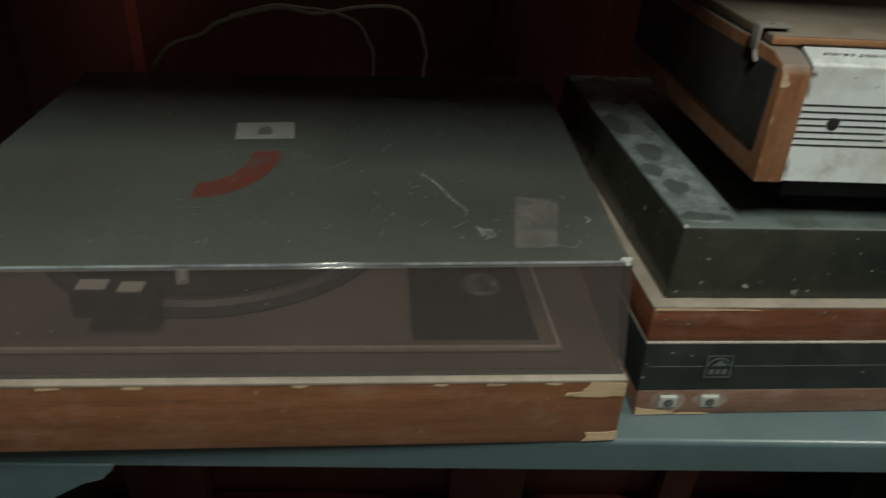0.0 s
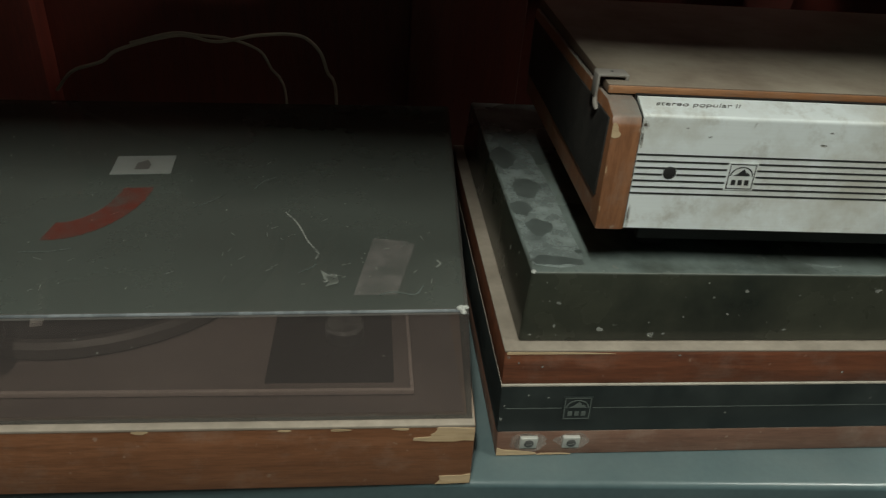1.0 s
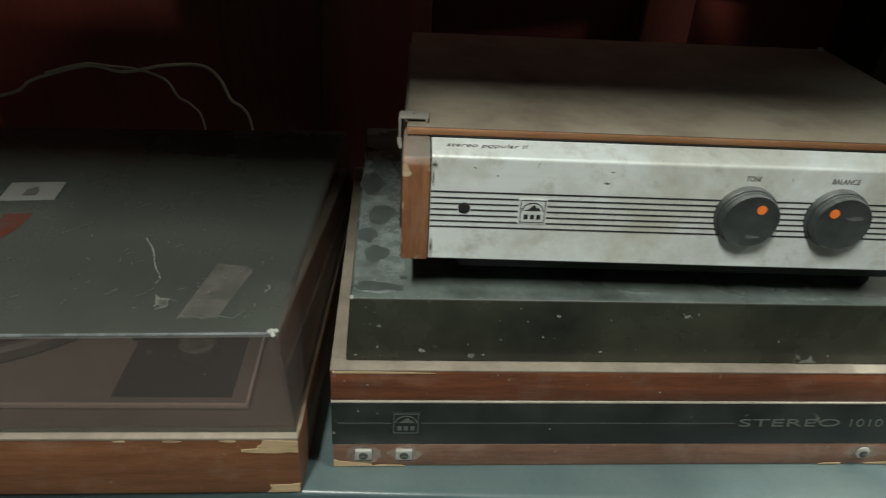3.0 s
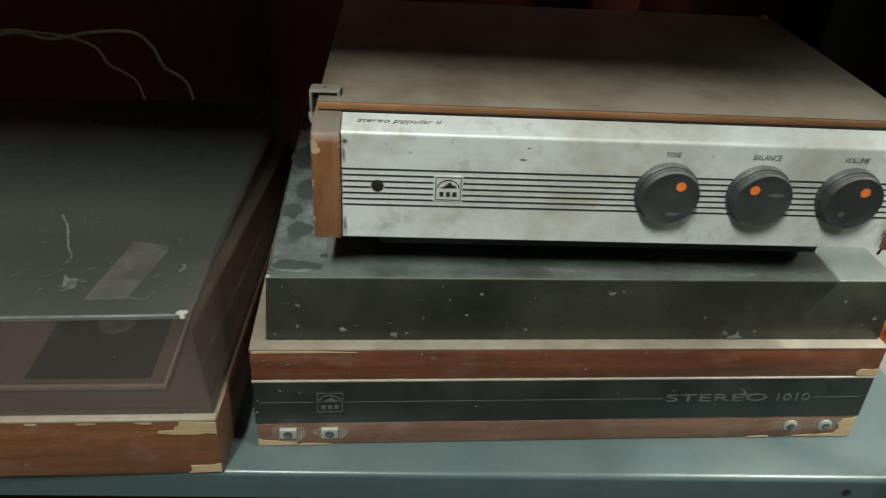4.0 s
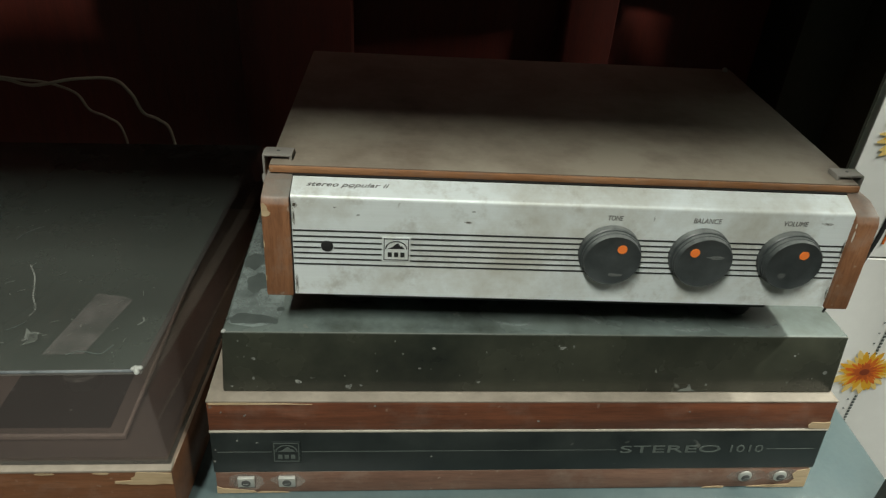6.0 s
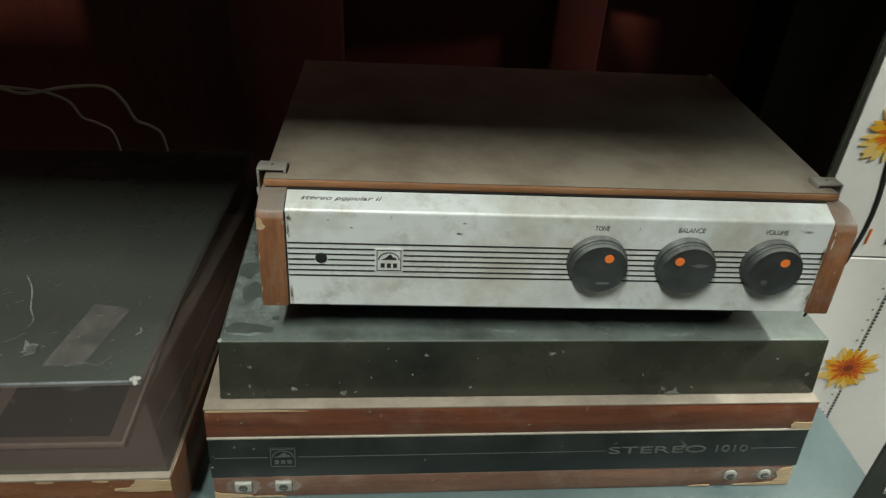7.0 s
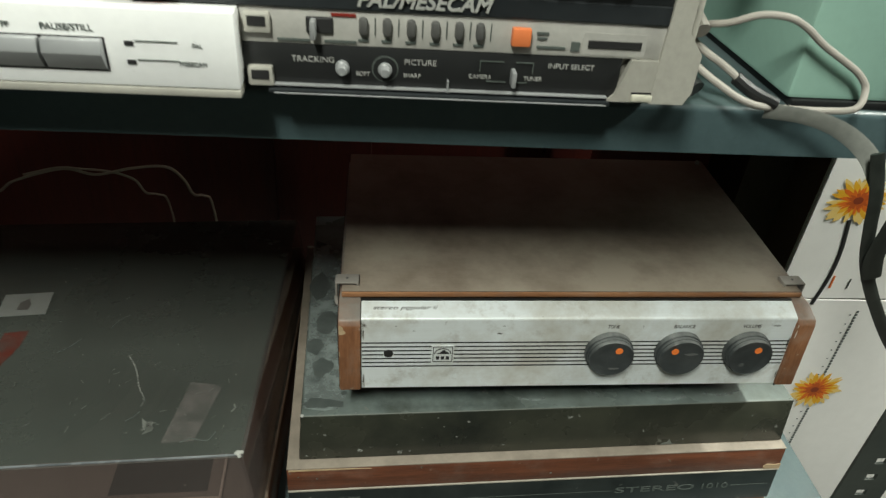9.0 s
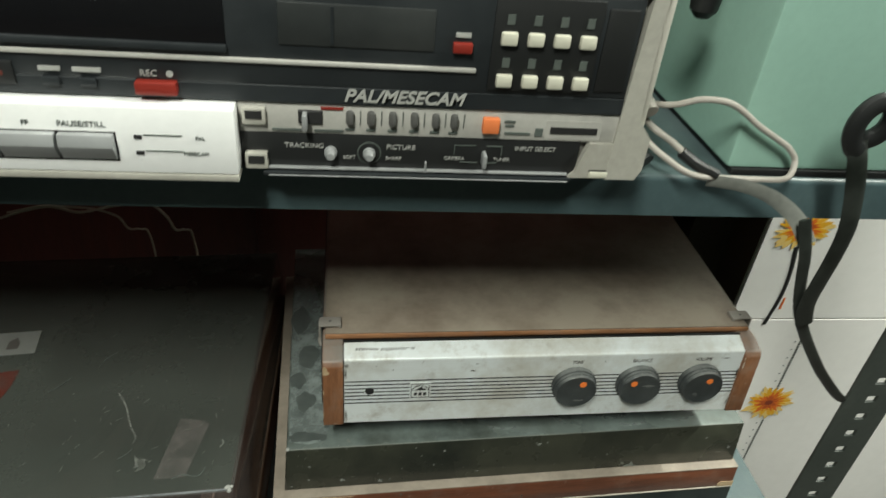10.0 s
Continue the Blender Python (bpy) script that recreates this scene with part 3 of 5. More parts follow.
# ---- record player with smoked dust cover ----
def dust_covered_player():
    px, py, turn = -0.0182, -0.0256, 2.33
    t = thing("record_player", "record player in brown wooden plinth under a scratched smoked acrylic cover", "record player", "record players", Matrix.Translation((px, py, 0.0)) @ Matrix.Rotation(radians(turn), 4, "Z") @ Matrix.Translation((-px, -py, 0.0)))
    x0, x1, y0, y1, z0 = -0.437, px, py, 0.335, 0.8
    zt = 0.8478
    rake = 0.0032
    bm = bm_prism([(y0, z0 + 0.0005), (y0 + rake, zt), (y1, zt), (y1, z0 + 0.0005)], x0, x1, 0.0015)
    for v in bm.verts:
        if v.co.x > -0.2 and v.co.y > 0.1:
            v.co.x += 0.020
    part("plinth", bm, PLINTH_A, t, "brown veneered wooden plinth with chipped corner")
    part("top_edge", bm_box(x0 + 0.001, x1 - 0.0006, y0 + rake - 0.0004, y0 + rake + 0.010, zt - 0.0014, zt + 0.0008, 0.0006), CREAM, t, "dusty pale edge of the plinth")
    lean_a = -math.degrees(math.atan(rake / (zt - z0)))
    # bare patches where veneer has chipped off the corner
    part("chip", bm_sheet([(0, 0), (-0.022, 0.001), (-0.0235, -0.003), (-0.026, -0.0045), (-0.0255, -0.0062), (-0.036, -0.0070), (-0.0365, -0.0088), (-0.026, -0.0098), (-0.012, -0.0102), (-0.006, -0.0092), (0, -0.0098)], 0.0005, at_front(x1 - 0.0006, y0 + rake - 0.0002, zt - 0.0018, 0, lean_a)), RAWWOOD, t, "bare pale wood where veneer is chipped", False)
    part("chip", bm_sheet([(0, 0.0006), (0, 0.0078), (-0.006, 0.0066), (-0.0195, 0.0064), (-0.0185, 0.003), (-0.0215, -0.0002)], 0.0005, at_front(x1 - 0.0006, y0 + 0.0001, z0 + 0.0018, 0, lean_a)), RAWWOOD, t, smooth=False)
    rc = random.Random(77)
    for cx in (-0.098, -0.13, -0.21, -0.30, -0.345, -0.062):
        part("chip", bm_sheet(blob(rc, rc.uniform(0.003, 0.007), rc.uniform(0.0006, 0.0012), 12, 0.5), 0.0003, at_front(cx, y0 + rake - 0.0002, zt - 0.0022, 0, lean_a)), RAWWOOD, t, smooth=False)
    # deck and what stands on it
    part("deck_surround", bm_box(x0 + 0.006, x1 - 0.006, y0 + 0.014, y1 - 0.008, zt - 0.001, zt + 0.0007), DECK, t, "brown-grey plate round the deck", False)
    part("deck_plate", bm_box(x0 + 0.03, -0.054, 0.004, y1 - 0.02, zt, 0.8525, 0.002), DECK, t, "brown metal deck plate")
    part("deck_trim", bm_box(x0 + 0.03, -0.054, 0.0018, 0.0042, 0.8500, 0.8538, 0.0006), DECKTRIM, t, "bright trim on the deck edge")
    part("control_plate", bm_box(-0.145, -0.066, 0.010, 0.20, 0.8515, 0.8535, 0.001), BLACK, t)
    part("control_knob", bm_lathe([(0.013, 0), (0.013, 0.010), (0.011, 0.012)], (-0.098, 0.055, 0.8535)), KNOB, t)
    cx, cy = -0.282, 0.162
    part("platter", bm_lathe([(0.128, 0), (0.132, 0.004), (0.132, 0.011), (0.129, 0.014), (0.126, 0.0135)], (cx, cy, 0.8515), seg=64), PLATTER, t, "metal platter with dull rim")
    mat_ob = part("platter_mat", bm_lathe([(0.125, 0), (0.125, 0.003), (0.122, 0.004), (0.10, 0.0035), (0.05, 0.0035), (0.02, 0.004)], (cx, cy, 0.8655), seg=64), RUBBER, t, "black rubber mat")
    part("spindle", bm_lathe([(0.0035, 0), (0.0035, 0.012), (0.002, 0.014)], (cx, cy, 0.8695), seg=16), STEEL, mat_ob)
    part("arm_base", bm_lathe([(0.022, 0), (0.022, 0.010), (0.016, 0.014), (0.016, 0.026), (0.013, 0.028)], (-0.098, 0.255, 0.8535)), BLACK, t)
    part("tonearm", bm_tube([(-0.098, 0.29, 0.885), (-0.098, 0.255, 0.886), (-0.104, 0.16, 0.884), (-0.118, 0.09, 0.880), (-0.128, 0.07, 0.877)], 0.0042, 10), STEEL, t, "silver tonearm")
    part("headshell", bm_box(-0.140, -0.122, 0.046, 0.074, 0.870, 0.880, 0.002), BLACK, t)
    part("arm_rest", bm_box(-0.112, -0.100, 0.135, 0.150, 0.8535, 0.880, 0.002), BLACK, t)
    part("deck_side_trim", bm_box(-0.0562, -0.0540, 0.004, 0.20, 0.8510, 0.8538, 0.0006), DECKTRIM, t)
    blk = part("lift_block", bm_box(-0.338, -0.296, 0.006, 0.034, 0.8700, 0.889, 0.004), BLACK, t, "black block on the platter")
    # white patches stand in for highlights on the block's top
    part("block_label", bm_box(-0.334, -0.318, 0.010, 0.020, 0.8886, 0.8893), LAMPWHITE, blk, smooth=False)
    part("block_label", bm_box(-0.311, -0.298, 0.008, 0.018, 0.8886, 0.8893), LAMPWHITE, blk, smooth=False)
    for low, high in (((-0.3433, 0.0354, 0.868), (-0.3446, 0.12, 0.8746)), ((-0.2862, 0.0447, 0.868), (-0.3051, 0.12, 0.8739))):
        lo_p, hi_p = Vector(low), Vector(high)
        part("pale_rod", bm_tube([lo_p, (lo_p + hi_p) / 2, hi_p], 0.0040, 10, 3), LAMPWHITE, t, "pale plastic rod")
    # cover: five walls of thin tinted acrylic
    bm = bmesh.new()
    zc = 0.9245

    sag = 0.021

    def top_z(x):
        """The cover's top, lower towards its far end."""
        return zc + sag * (x - x1)

    def ring(x_in, y_in, low, drop=0.0):
        out = []
        for cx, cy in ((x0 + 0.002 + x_in, y0 + y_in), (x1 - 0.002 - x_in, y0 + y_in), (x1 + 0.018 - x_in, y1 - 0.004 - y_in), (x0 + 0.002 + x_in, y1 - 0.004 - y_in)):
            out.append(bm.verts.new((cx, cy, zt + 0.0012 if low else top_z(cx) - drop)))
        return out

    rows = [ring(0, 0.0077, True), ring(0.0078, 0.0130, False, 0.0025), ring(0.0100, 0.0152, False), ring(0.0128, 0.0185, False, 0.003), ring(0.0030, 0.0107, True)]
    for a, b in zip(rows, rows[1:]):
        if a is rows[2]:
            bm.faces.new(a)
            bm.faces.new(b[::-1])
            continue
        for i in range(4):
            bm.faces.new((a[i], a[(i + 1) % 4], b[(i + 1) % 4], b[i]))
    for i in range(4):
        bm.faces.new((rows[4][i], rows[4][(i + 1) % 4], rows[0][(i + 1) % 4], rows[0][i]))
    bmesh.ops.recalc_face_normals(bm, faces=list(bm.faces))
    cov = part("dust_cover", bm, SMOKE_A, t, "smoked brown acrylic dust cover, dusty and scratched", False)
    # cover's front edge with its highlight painted on, worn white at the corner
    ye = y0 + 0.0146
    part("cover_edge", bm_tube([(cx, ye, top_z(cx) - 0.0012) for cx in (x0 + 0.012, -0.33, -0.2, -0.1, x1 - 0.0125)], 0.0010, 8, 4), EDGE_LIGHT, cov, "front edge with painted highlight")
    rw = random.Random(5)
    for k in range(7):
        bm = bm_lathe([(0.0006, -0.0012), (0.0017, 0), (0.0013, 0.0009), (0.0004, 0.0013)], (x1 - 0.0125 + rw.uniform(-0.0026, 0.0016), ye + rw.uniform(-0.0012, 0.0022), zc - 0.0008 + rw.uniform(-0.0016, 0.0006)), seg=7)
        part("worn_corner", bm, PALEINK, cov, "white worn corner", False)
    square = Matrix.Translation((px, py, 0.0)) @ Matrix.Rotation(radians(-turn), 4, "Z") @ Matrix.Translation((-px, -py, 0.0))
    lie = Matrix.Identity(4)
    lie[2][0], lie[2][3] = sag, zc - sag * x1 + 0.0002
    flat = lie @ square
    # pale see-through strip lying on the cover
    part("tape_stain", bm_sheet([(-0.092, 0.000), (-0.068, 0.001), (-0.0575, 0.056), (-0.063, 0.060), (-0.0835, 0.063)], 0.0001, flat), PALEPATCH, cov, "pale patchy strip", False)
    part("maker_label", bm_sheet([(-0.2765, 0.148), (-0.2345, 0.152), (-0.2390, 0.184), (-0.2812, 0.180)], 0.0005, flat), LABELSILVER, cov, "small silver label", False)
    part("label_mark", bm_sheet([(-0.262, 0.157), (-0.252, 0.158), (-0.2525, 0.166), (-0.257, 0.174), (-0.263, 0.168)], 0.0002, Matrix.Translation((0, 0, 0.0006)) @ flat), DIMINK, cov, smooth=False)
    arc = []
    for k in range(11):
        a = radians(-92 + 10 * k)
        arc.append((-0.283 + 0.044 * math.cos(a), 0.120 + 0.066 * math.sin(a)))
    for k in range(10, -1, -1):
        a = radians(-92 + 10 * k)
        arc.append((-0.283 + 0.024 * math.cos(a), 0.120 + 0.044 * math.sin(a)))
    part("red_sticker", bm_sheet(arc, 0.0002, flat), REDFILM, cov, "faded red curved sticker", False)
    # star-shaped scuff and hair scratches
    rng = random.Random(4)
    part("scuff", bm_tube([flat @ Vector(p) for p in ((-0.110, 0.0125, 0.0001), (-0.1075, 0.0145, 0.0001), (-0.1100, 0.0175, 0.0001), (-0.1070, 0.0205, 0.0001), (-0.1030, 0.0200, 0.0001))], 0.0006, 6, 5, 0.2), FLECK, cov, "curled white scuff", False)
    for k in range(5):
        part("scuff", bm_sheet([(-0.107 + rng.gauss(0, 0.003) + u, 0.016 + rng.gauss(0, 0.003) + v) for u, v in blob(rng, 0.0012, 0.0008, 7, 0.5)], 0.0001, flat), DUSTSPOT, cov, smooth=False)
    for line, r, mt in (([(-0.1433, 0.096), (-0.1330, 0.080), (-0.1240, 0.058), (-0.1165, 0.045), (-0.1170, 0.037)], 0.0005, FLECK), ([(-0.078, 0.0), (-0.070, 0.0035), (-0.058, 0.0015), (-0.053, 0.010)], 0.0005, GREYINK), ([(-0.0450, 0.030), (-0.0425, 0.034), (-0.0440, 0.038)], 0.0006, DUSTSPOT), ([(-0.205, 0.10), (-0.197, 0.108), (-0.19, 0.118)], 0.0004, GREYINK), ([(-0.17, 0.13), (-0.166, 0.142), (-0.158, 0.15)], 0.0004, GREYINK), ([(-0.29, 0.04), (-0.275, 0.041), (-0.262, 0.045)], 0.0004, GREYINK), ([(-0.125, 0.022), (-0.119, 0.027), (-0.116, 0.032)], 0.0004, GREYINK)):
        part("scratch", bm_tube([flat @ Vector((u, v, 0.0001)) for u, v in line], r, 6, 6, 0.2), mt, cov, smooth=False)
    motes = bmesh.new()
    for k in range(34):
        r = rng.uniform(0.0002, 0.00045)
        bmesh.ops.create_cube(motes, size=1.0, matrix=flat @ Matrix.Translation((rng.uniform(-0.40, -0.045), rng.uniform(0.0, 0.22), 0.0001)) @ Matrix.Rotation(rng.uniform(0, 3), 4, "Z") @ Matrix.Diagonal((r * 2, r * rng.uniform(1, 2.5), 0.0003, 1)))
    for k in range(46):
        # short hair scratches and flecks on the top
        ln, wd = rng.uniform(0.0012, 0.006), rng.uniform(0.00016, 0.0003)
        bmesh.ops.create_cube(motes, size=1.0, matrix=flat @ Matrix.Translation((rng.uniform(-0.30, -0.045), abs(rng.gauss(0, 0.06)), 0.0001)) @ Matrix.Rotation(rng.gauss(1.2, 0.7), 4, "Z") @ Matrix.Diagonal((ln, wd, 0.0002, 1)))
    for k in range(30):
        # flecks on the leaning front
        up_k = rng.uniform(0.05, 0.95)
        r = rng.uniform(0.0003, 0.0008)
        z_k = zt + 0.0012 + up_k * (zc - 0.0037 - zt)
        bmesh.ops.create_cube(motes, size=1.0, matrix=Matrix.Translation((rng.uniform(-0.42, -0.03), y0 + 0.0076 + 0.0053 * up_k, z_k - 0.004)) @ Matrix.Rotation(rng.uniform(-0.6, 0.6), 4, "Y") @ Matrix.Diagonal((r * rng.uniform(1, 3), 0.0003, r, 1)))
    part("dust_motes", motes, DUSTSPOT, cov, "tiny white dust motes", False)["kind"] = "stuff"
    return t


dust_covered_player()

# loose wire behind the cover
wire = thing("loose_wire", "thin dusty brown twin wire lying behind the record player", "wire")
part("strand", bm_tube([(-0.3915, 0.3350, 0.9150), (-0.3715, 0.3300, 0.9358), (-0.3415, 0.3250, 0.9478), (-0.3250, 0.3290, 0.9589), (-0.2738, 0.3330, 0.9731), (-0.2361, 0.3250, 0.9716), (-0.1983, 0.3290, 0.9785), (-0.1632, 0.3330, 0.9790), (-0.1443, 0.3250, 0.9684), (-0.1374, 0.3290, 0.9477), (-0.1340, 0.3560, 0.9300), (-0.1350, 0.3900, 0.9000), (-0.1354, 0.4000, 0.8300), (-0.1474, 0.4000, 0.7000)], 0.0016, 8), CABLE_BROWN, wire)
part("strand", bm_tube([(-0.3167, 0.3340, 0.9638), (-0.2767, 0.3300, 0.9758), (-0.2529, 0.3300, 0.9752), (-0.2229, 0.3300, 0.9728), (-0.1991, 0.3300, 0.9638), (-0.1893, 0.3300, 0.9476), (-0.1860, 0.3560, 0.9300), (-0.1870, 0.3900, 0.9000), (-0.1873, 0.4000, 0.8300), (-0.1953, 0.4000, 0.7000)], 0.0013, 8), CABLE_BROWN, wire)


# ---- record player with opaque dusty cover ----
def stereo_player():
    t = thing("record_player", "record player with wooden plinth, black front strip and dusty dark cover", "record player", "record players", Matrix.Translation((0.0003, -0.0019, 0.8)) @ Matrix.Rotation(radians(2.28), 4, "Z"))
    w, d, slope = 0.4382, 0.33, 0.1146
    tilt = -math.degrees(math.atan(slope))

    def rail(x0, x1, z0, z1, proud=0.0, bevel=0.0008):
        """One layer of the raked front, from z0 to z1."""
        return bm_prism([(slope * z0 - proud, z0), (slope * z1 - proud, z1), (d, z1), (d, z0)], x0, x1, bevel)

    def on_front(x, z, proud=0.0):
        return at_front(x, slope * z - proud, z, 0, tilt)

    part("base_board", bm_box(0.003, w - 0.005, 0.003, d - 0.004, 0.0001, 0.0006), BLACK, t)
    part("lower_plinth", rail(0.0, w - 0.002, 0.0006, 0.0192), PLINTH_B_OLD, t, "faded brown lower plinth rail")
    part("front_strip", rail(-0.0008, w + 0.0002, 0.0195, 0.0544, 0.0004), FASCIA, t, "black front strip")
    part("pale_line", rail(-0.001, w + 0.0008, 0.0546, 0.0560, 0.0008, 0.0003), CREAM_LINE, t, "thin cream line")
    part("upper_plinth", rail(-0.001, w + 0.0006, 0.0562, 0.0795, 0.0002), PLINTH_B, t, "polished red-brown upper plinth")
    part("plinth_top", rail(-0.0012, w + 0.0010, 0.0796, 0.0809, 0.0005, 0.0005), CREAM, t, "dusty cream top edge")
    bz = 0.0378
    for x0, x1 in ((0.003, 0.0395), (0.0600, 0.2830), (0.3965, 0.4330)):
        part("rubbed_line", bm_sheet([(0, -0.00022), (x1 - x0, -0.00022), (x1 - x0, 0.00022), (0, 0.00022)], 0.0002, on_front(x0, bz, 0.0004)), GREYINK, t, smooth=False)
    emblem(on_front(0.0497, bz, 0.0004), 0.0190, 0.0180, FASCIA, GREYINK, t)
    writing("STEREO", 0.0092, on_front(0.3237, bz, 0.0005), GREYINK, t, width=0.0750, label="worn grey lettering")
    writing("1010", 0.0092, on_front(0.3800, bz, 0.0005), GREYINK, t, width=0.0250)
    # screwed clips on pale smudges
    for k, bx in enumerate((0.0208, 0.0490, 0.3866, 0.4141)):
        rs = random.Random(k + 3)
        for q in range(4):
            part("smudge", bm_sheet(blob(rs, rs.uniform(0.006, 0.0125), rs.uniform(0.004, 0.0066), 18, 0.45), 0.00008, on_front(bx + rs.uniform(-0.005, 0.006), 0.0116 + rs.uniform(-0.0008, 0.0015), 0.00004 * (q + 1))), SMUDGE, t, smooth=False)
        if k < 2:
            clip = part("clip", bm_box(bx - 0.0058, bx + 0.0058, slope * 0.0116 - 0.0022, 0.003, 0.0068, 0.0158, 0.0006), ZINC, t, "small zinc clip on the front")
        else:
            clip = part("clip", bm_lathe([(0.0052, 0), (0.0052, 0.0008), (0.0044, 0.0014), (0.0028, 0.0016)], (bx, slope * 0.0116 - 0.0002, 0.0116), "Y", 20), ZINC, t, "round zinc washer on the front")
        well = part("screw", bm_lathe([(0.0032, 0), (0.0032, 0.0004), (0.0020, 0.0010), (0.0004, 0.0011)], (bx, slope * 0.0116 - (0.0021 if k < 2 else 0.0017), 0.0113), "Y", 16), DARKSTEEL, clip)
        part("screw_slot", bm_sheet([(-0.0018, -0.0004), (0.0018, 0.0001), (0.0018, 0.0006), (-0.0018, 0.0001)], 0.0002, at_front(bx, slope * 0.0116 - (0.0031 if k < 2 else 0.0027), 0.0113)), STEEL, well, smooth=False)
    # chipped veneer along the edges
    for pts, ox, oz in (([(0, 0), (0.012, 0), (0.027, 0.0004), (0.026, 0.0016), (0.017, 0.0032), (0.004, 0.0044), (0, 0.0062)], 0.0003, 0.0009), ([(0.027, 0.0), (0.05, 0.0), (0.046, 0.0009), (0.03, 0.0012)], 0.0003, 0.0009), ([(0, 0), (0.03, 0.0001), (0.068, 0.0003), (0.05, 0.0011), (0.02, 0.0016), (0, 0.0015)], 0.0003, 0.0780),
                        ([(0, 0), (-0.0155, 0.0003), (-0.0165, 0.003), (-0.014, 0.0058), (-0.004, 0.0052), (0, 0.0060)], 0.4386, 0.0566), ([(0, 0), (-0.03, 0.0), (-0.046, 0.0008), (-0.034, 0.0018), (-0.0135, 0.0028), (-0.010, 0.0075), (-0.0125, 0.0125), (-0.009, 0.0162), (0, 0.0178)], 0.4361, 0.0009), ([(0, 0), (-0.017, 0.0002), (-0.012, 0.0012), (0, 0.0014)], 0.372, 0.0009)):
        part("chip", bm_sheet(pts, 0.0005, on_front(ox, oz, 0.0003)), RAWWOOD, t, "bare wood where veneer is chipped", False)
    for cx, cz, sz in ((0.0235, 0.0690, 0.0012), (0.2230, 0.0640, 0.0011), (0.0016, 0.0760, 0.0014), (0.1100, 0.0770, 0.0008), (0.3300, 0.0720, 0.0007), (0.0080, 0.0720, 0.0009), (0.0300, 0.0460, 0.0006), (0.0170, 0.0480, 0.0008), (0.0405, 0.0345, 0.0009), (0.0020, 0.0400, 0.0010), (0.0010, 0.0300, 0.0012), (0.1500, 0.0330, 0.0006)):
        part("speck", bm_sheet(blob(random.Random(int(cx * 9e4)), sz * 0.9, sz * 0.6, 11, 0.7), 0.0002, on_front(cx, cz, 0.0006)), FLECK, t, smooth=False)
    # cover
    z0, z1 = 0.0810, 0.1293
    lo, hi = (0.0084, 0.4378, 0.0173, d - 0.006), (0.0116, 0.4352, 0.0215, d - 0.010)
    cov = part("dust_cover", bm_frustum(lo, hi, z0, z1, 0.0016), COVER_B, t, "dark smoked cover under thick grey dust")
    rise = (hi[2] - lo[2]) / (z1 - z0)
    tilt_c = -math.degrees(math.atan(rise))

    def on_cover(x, z, proud=0.0001):
        return at_front(x, lo[2] + rise * (z - z0) - proud, z, 0, tilt_c)

    rng = random.Random(11)
    for cx, cz, sz in ((0.0300, 0.1085, 0.0013), (0.0290, 0.0925, 0.0013), (0.0590, 0.0895, 0.0017), (0.0920, 0.0860, 0.0020), (0.1000, 0.0870, 0.0014), (0.1480, 0.1175, 0.0014), (0.1390, 0.1015, 0.0011), (0.2350, 0.1185, 0.0017), (0.2420, 0.1200, 0.0010), (0.3030, 0.1000, 0.0011), (0.1110, 0.0990, 0.0007), (0.4270, 0.0990, 0.0012), (0.3420, 0.0880, 0.0009), (0.0150, 0.0860, 0.0010), (0.1800, 0.0900, 0.0008), (0.4000, 0.1130, 0.0008)):
        part("speck", bm_sheet(blob(rng, sz * rng.uniform(0.6, 1.3), sz * rng.uniform(0.5, 1.1), 13, 0.8), 0.0002, on_cover(cx, cz)), FLECK, cov, smooth=False)
    for k in range(40):
        r = rng.uniform(0.0002, 0.0005)
        part("speck", bm_sheet(blob(rng, r, r * rng.uniform(0.7, 1.5), 7, 0.4), 0.0002, on_cover(rng.uniform(0.015, 0.43), rng.uniform(0.083, 0.127))), DUSTSPOT, cov, smooth=False)
    part("scuff", bm_sheet([(0, 0), (0.013, 0.0004), (0.010, 0.002), (0.0075, 0.0065), (0.006, 0.003), (0.002, 0.002)], 0.0002, on_cover(0.322, 0.0822)), DUSTSPOT, cov, smooth=False)
    # pale line for the worn edge, with its highlight put into the colour
    part("worn_edge", bm_tube([(hi[0] + 0.001, hi[2] + 0.0004, z1 - 0.0005), (0.22, hi[2] + 0.0004, z1 - 0.0005), (hi[1] - 0.001, hi[2] + 0.0004, z1 - 0.0005)], 0.00042, 6, 3), DUSTSPOT, cov, "pale line, worn edge and painted highlight")
    part("worn_corner", bm_lathe([(0.0008, -0.001), (0.0018, 0), (0.0010, 0.0010)], (hi[0] + 0.0012, hi[2] + 0.0014, z1 - 0.0006), seg=8), PALEINK, cov, smooth=False)
    # thick dust patch at the side with finger-wiped spots in it
    part("dust_patch", bm_sheet([(0.0135, 0.030), (0.030, 0.0265), (0.042, 0.029), (0.047, 0.040), (0.0465, 0.075), (0.048, 0.13), (0.045, 0.20), (0.030, 0.26), (0.0135, 0.27)], 0.0001, Matrix.Translation((0, 0, z1))), DUSTFILM, cov, "thick pale dust patch", False)
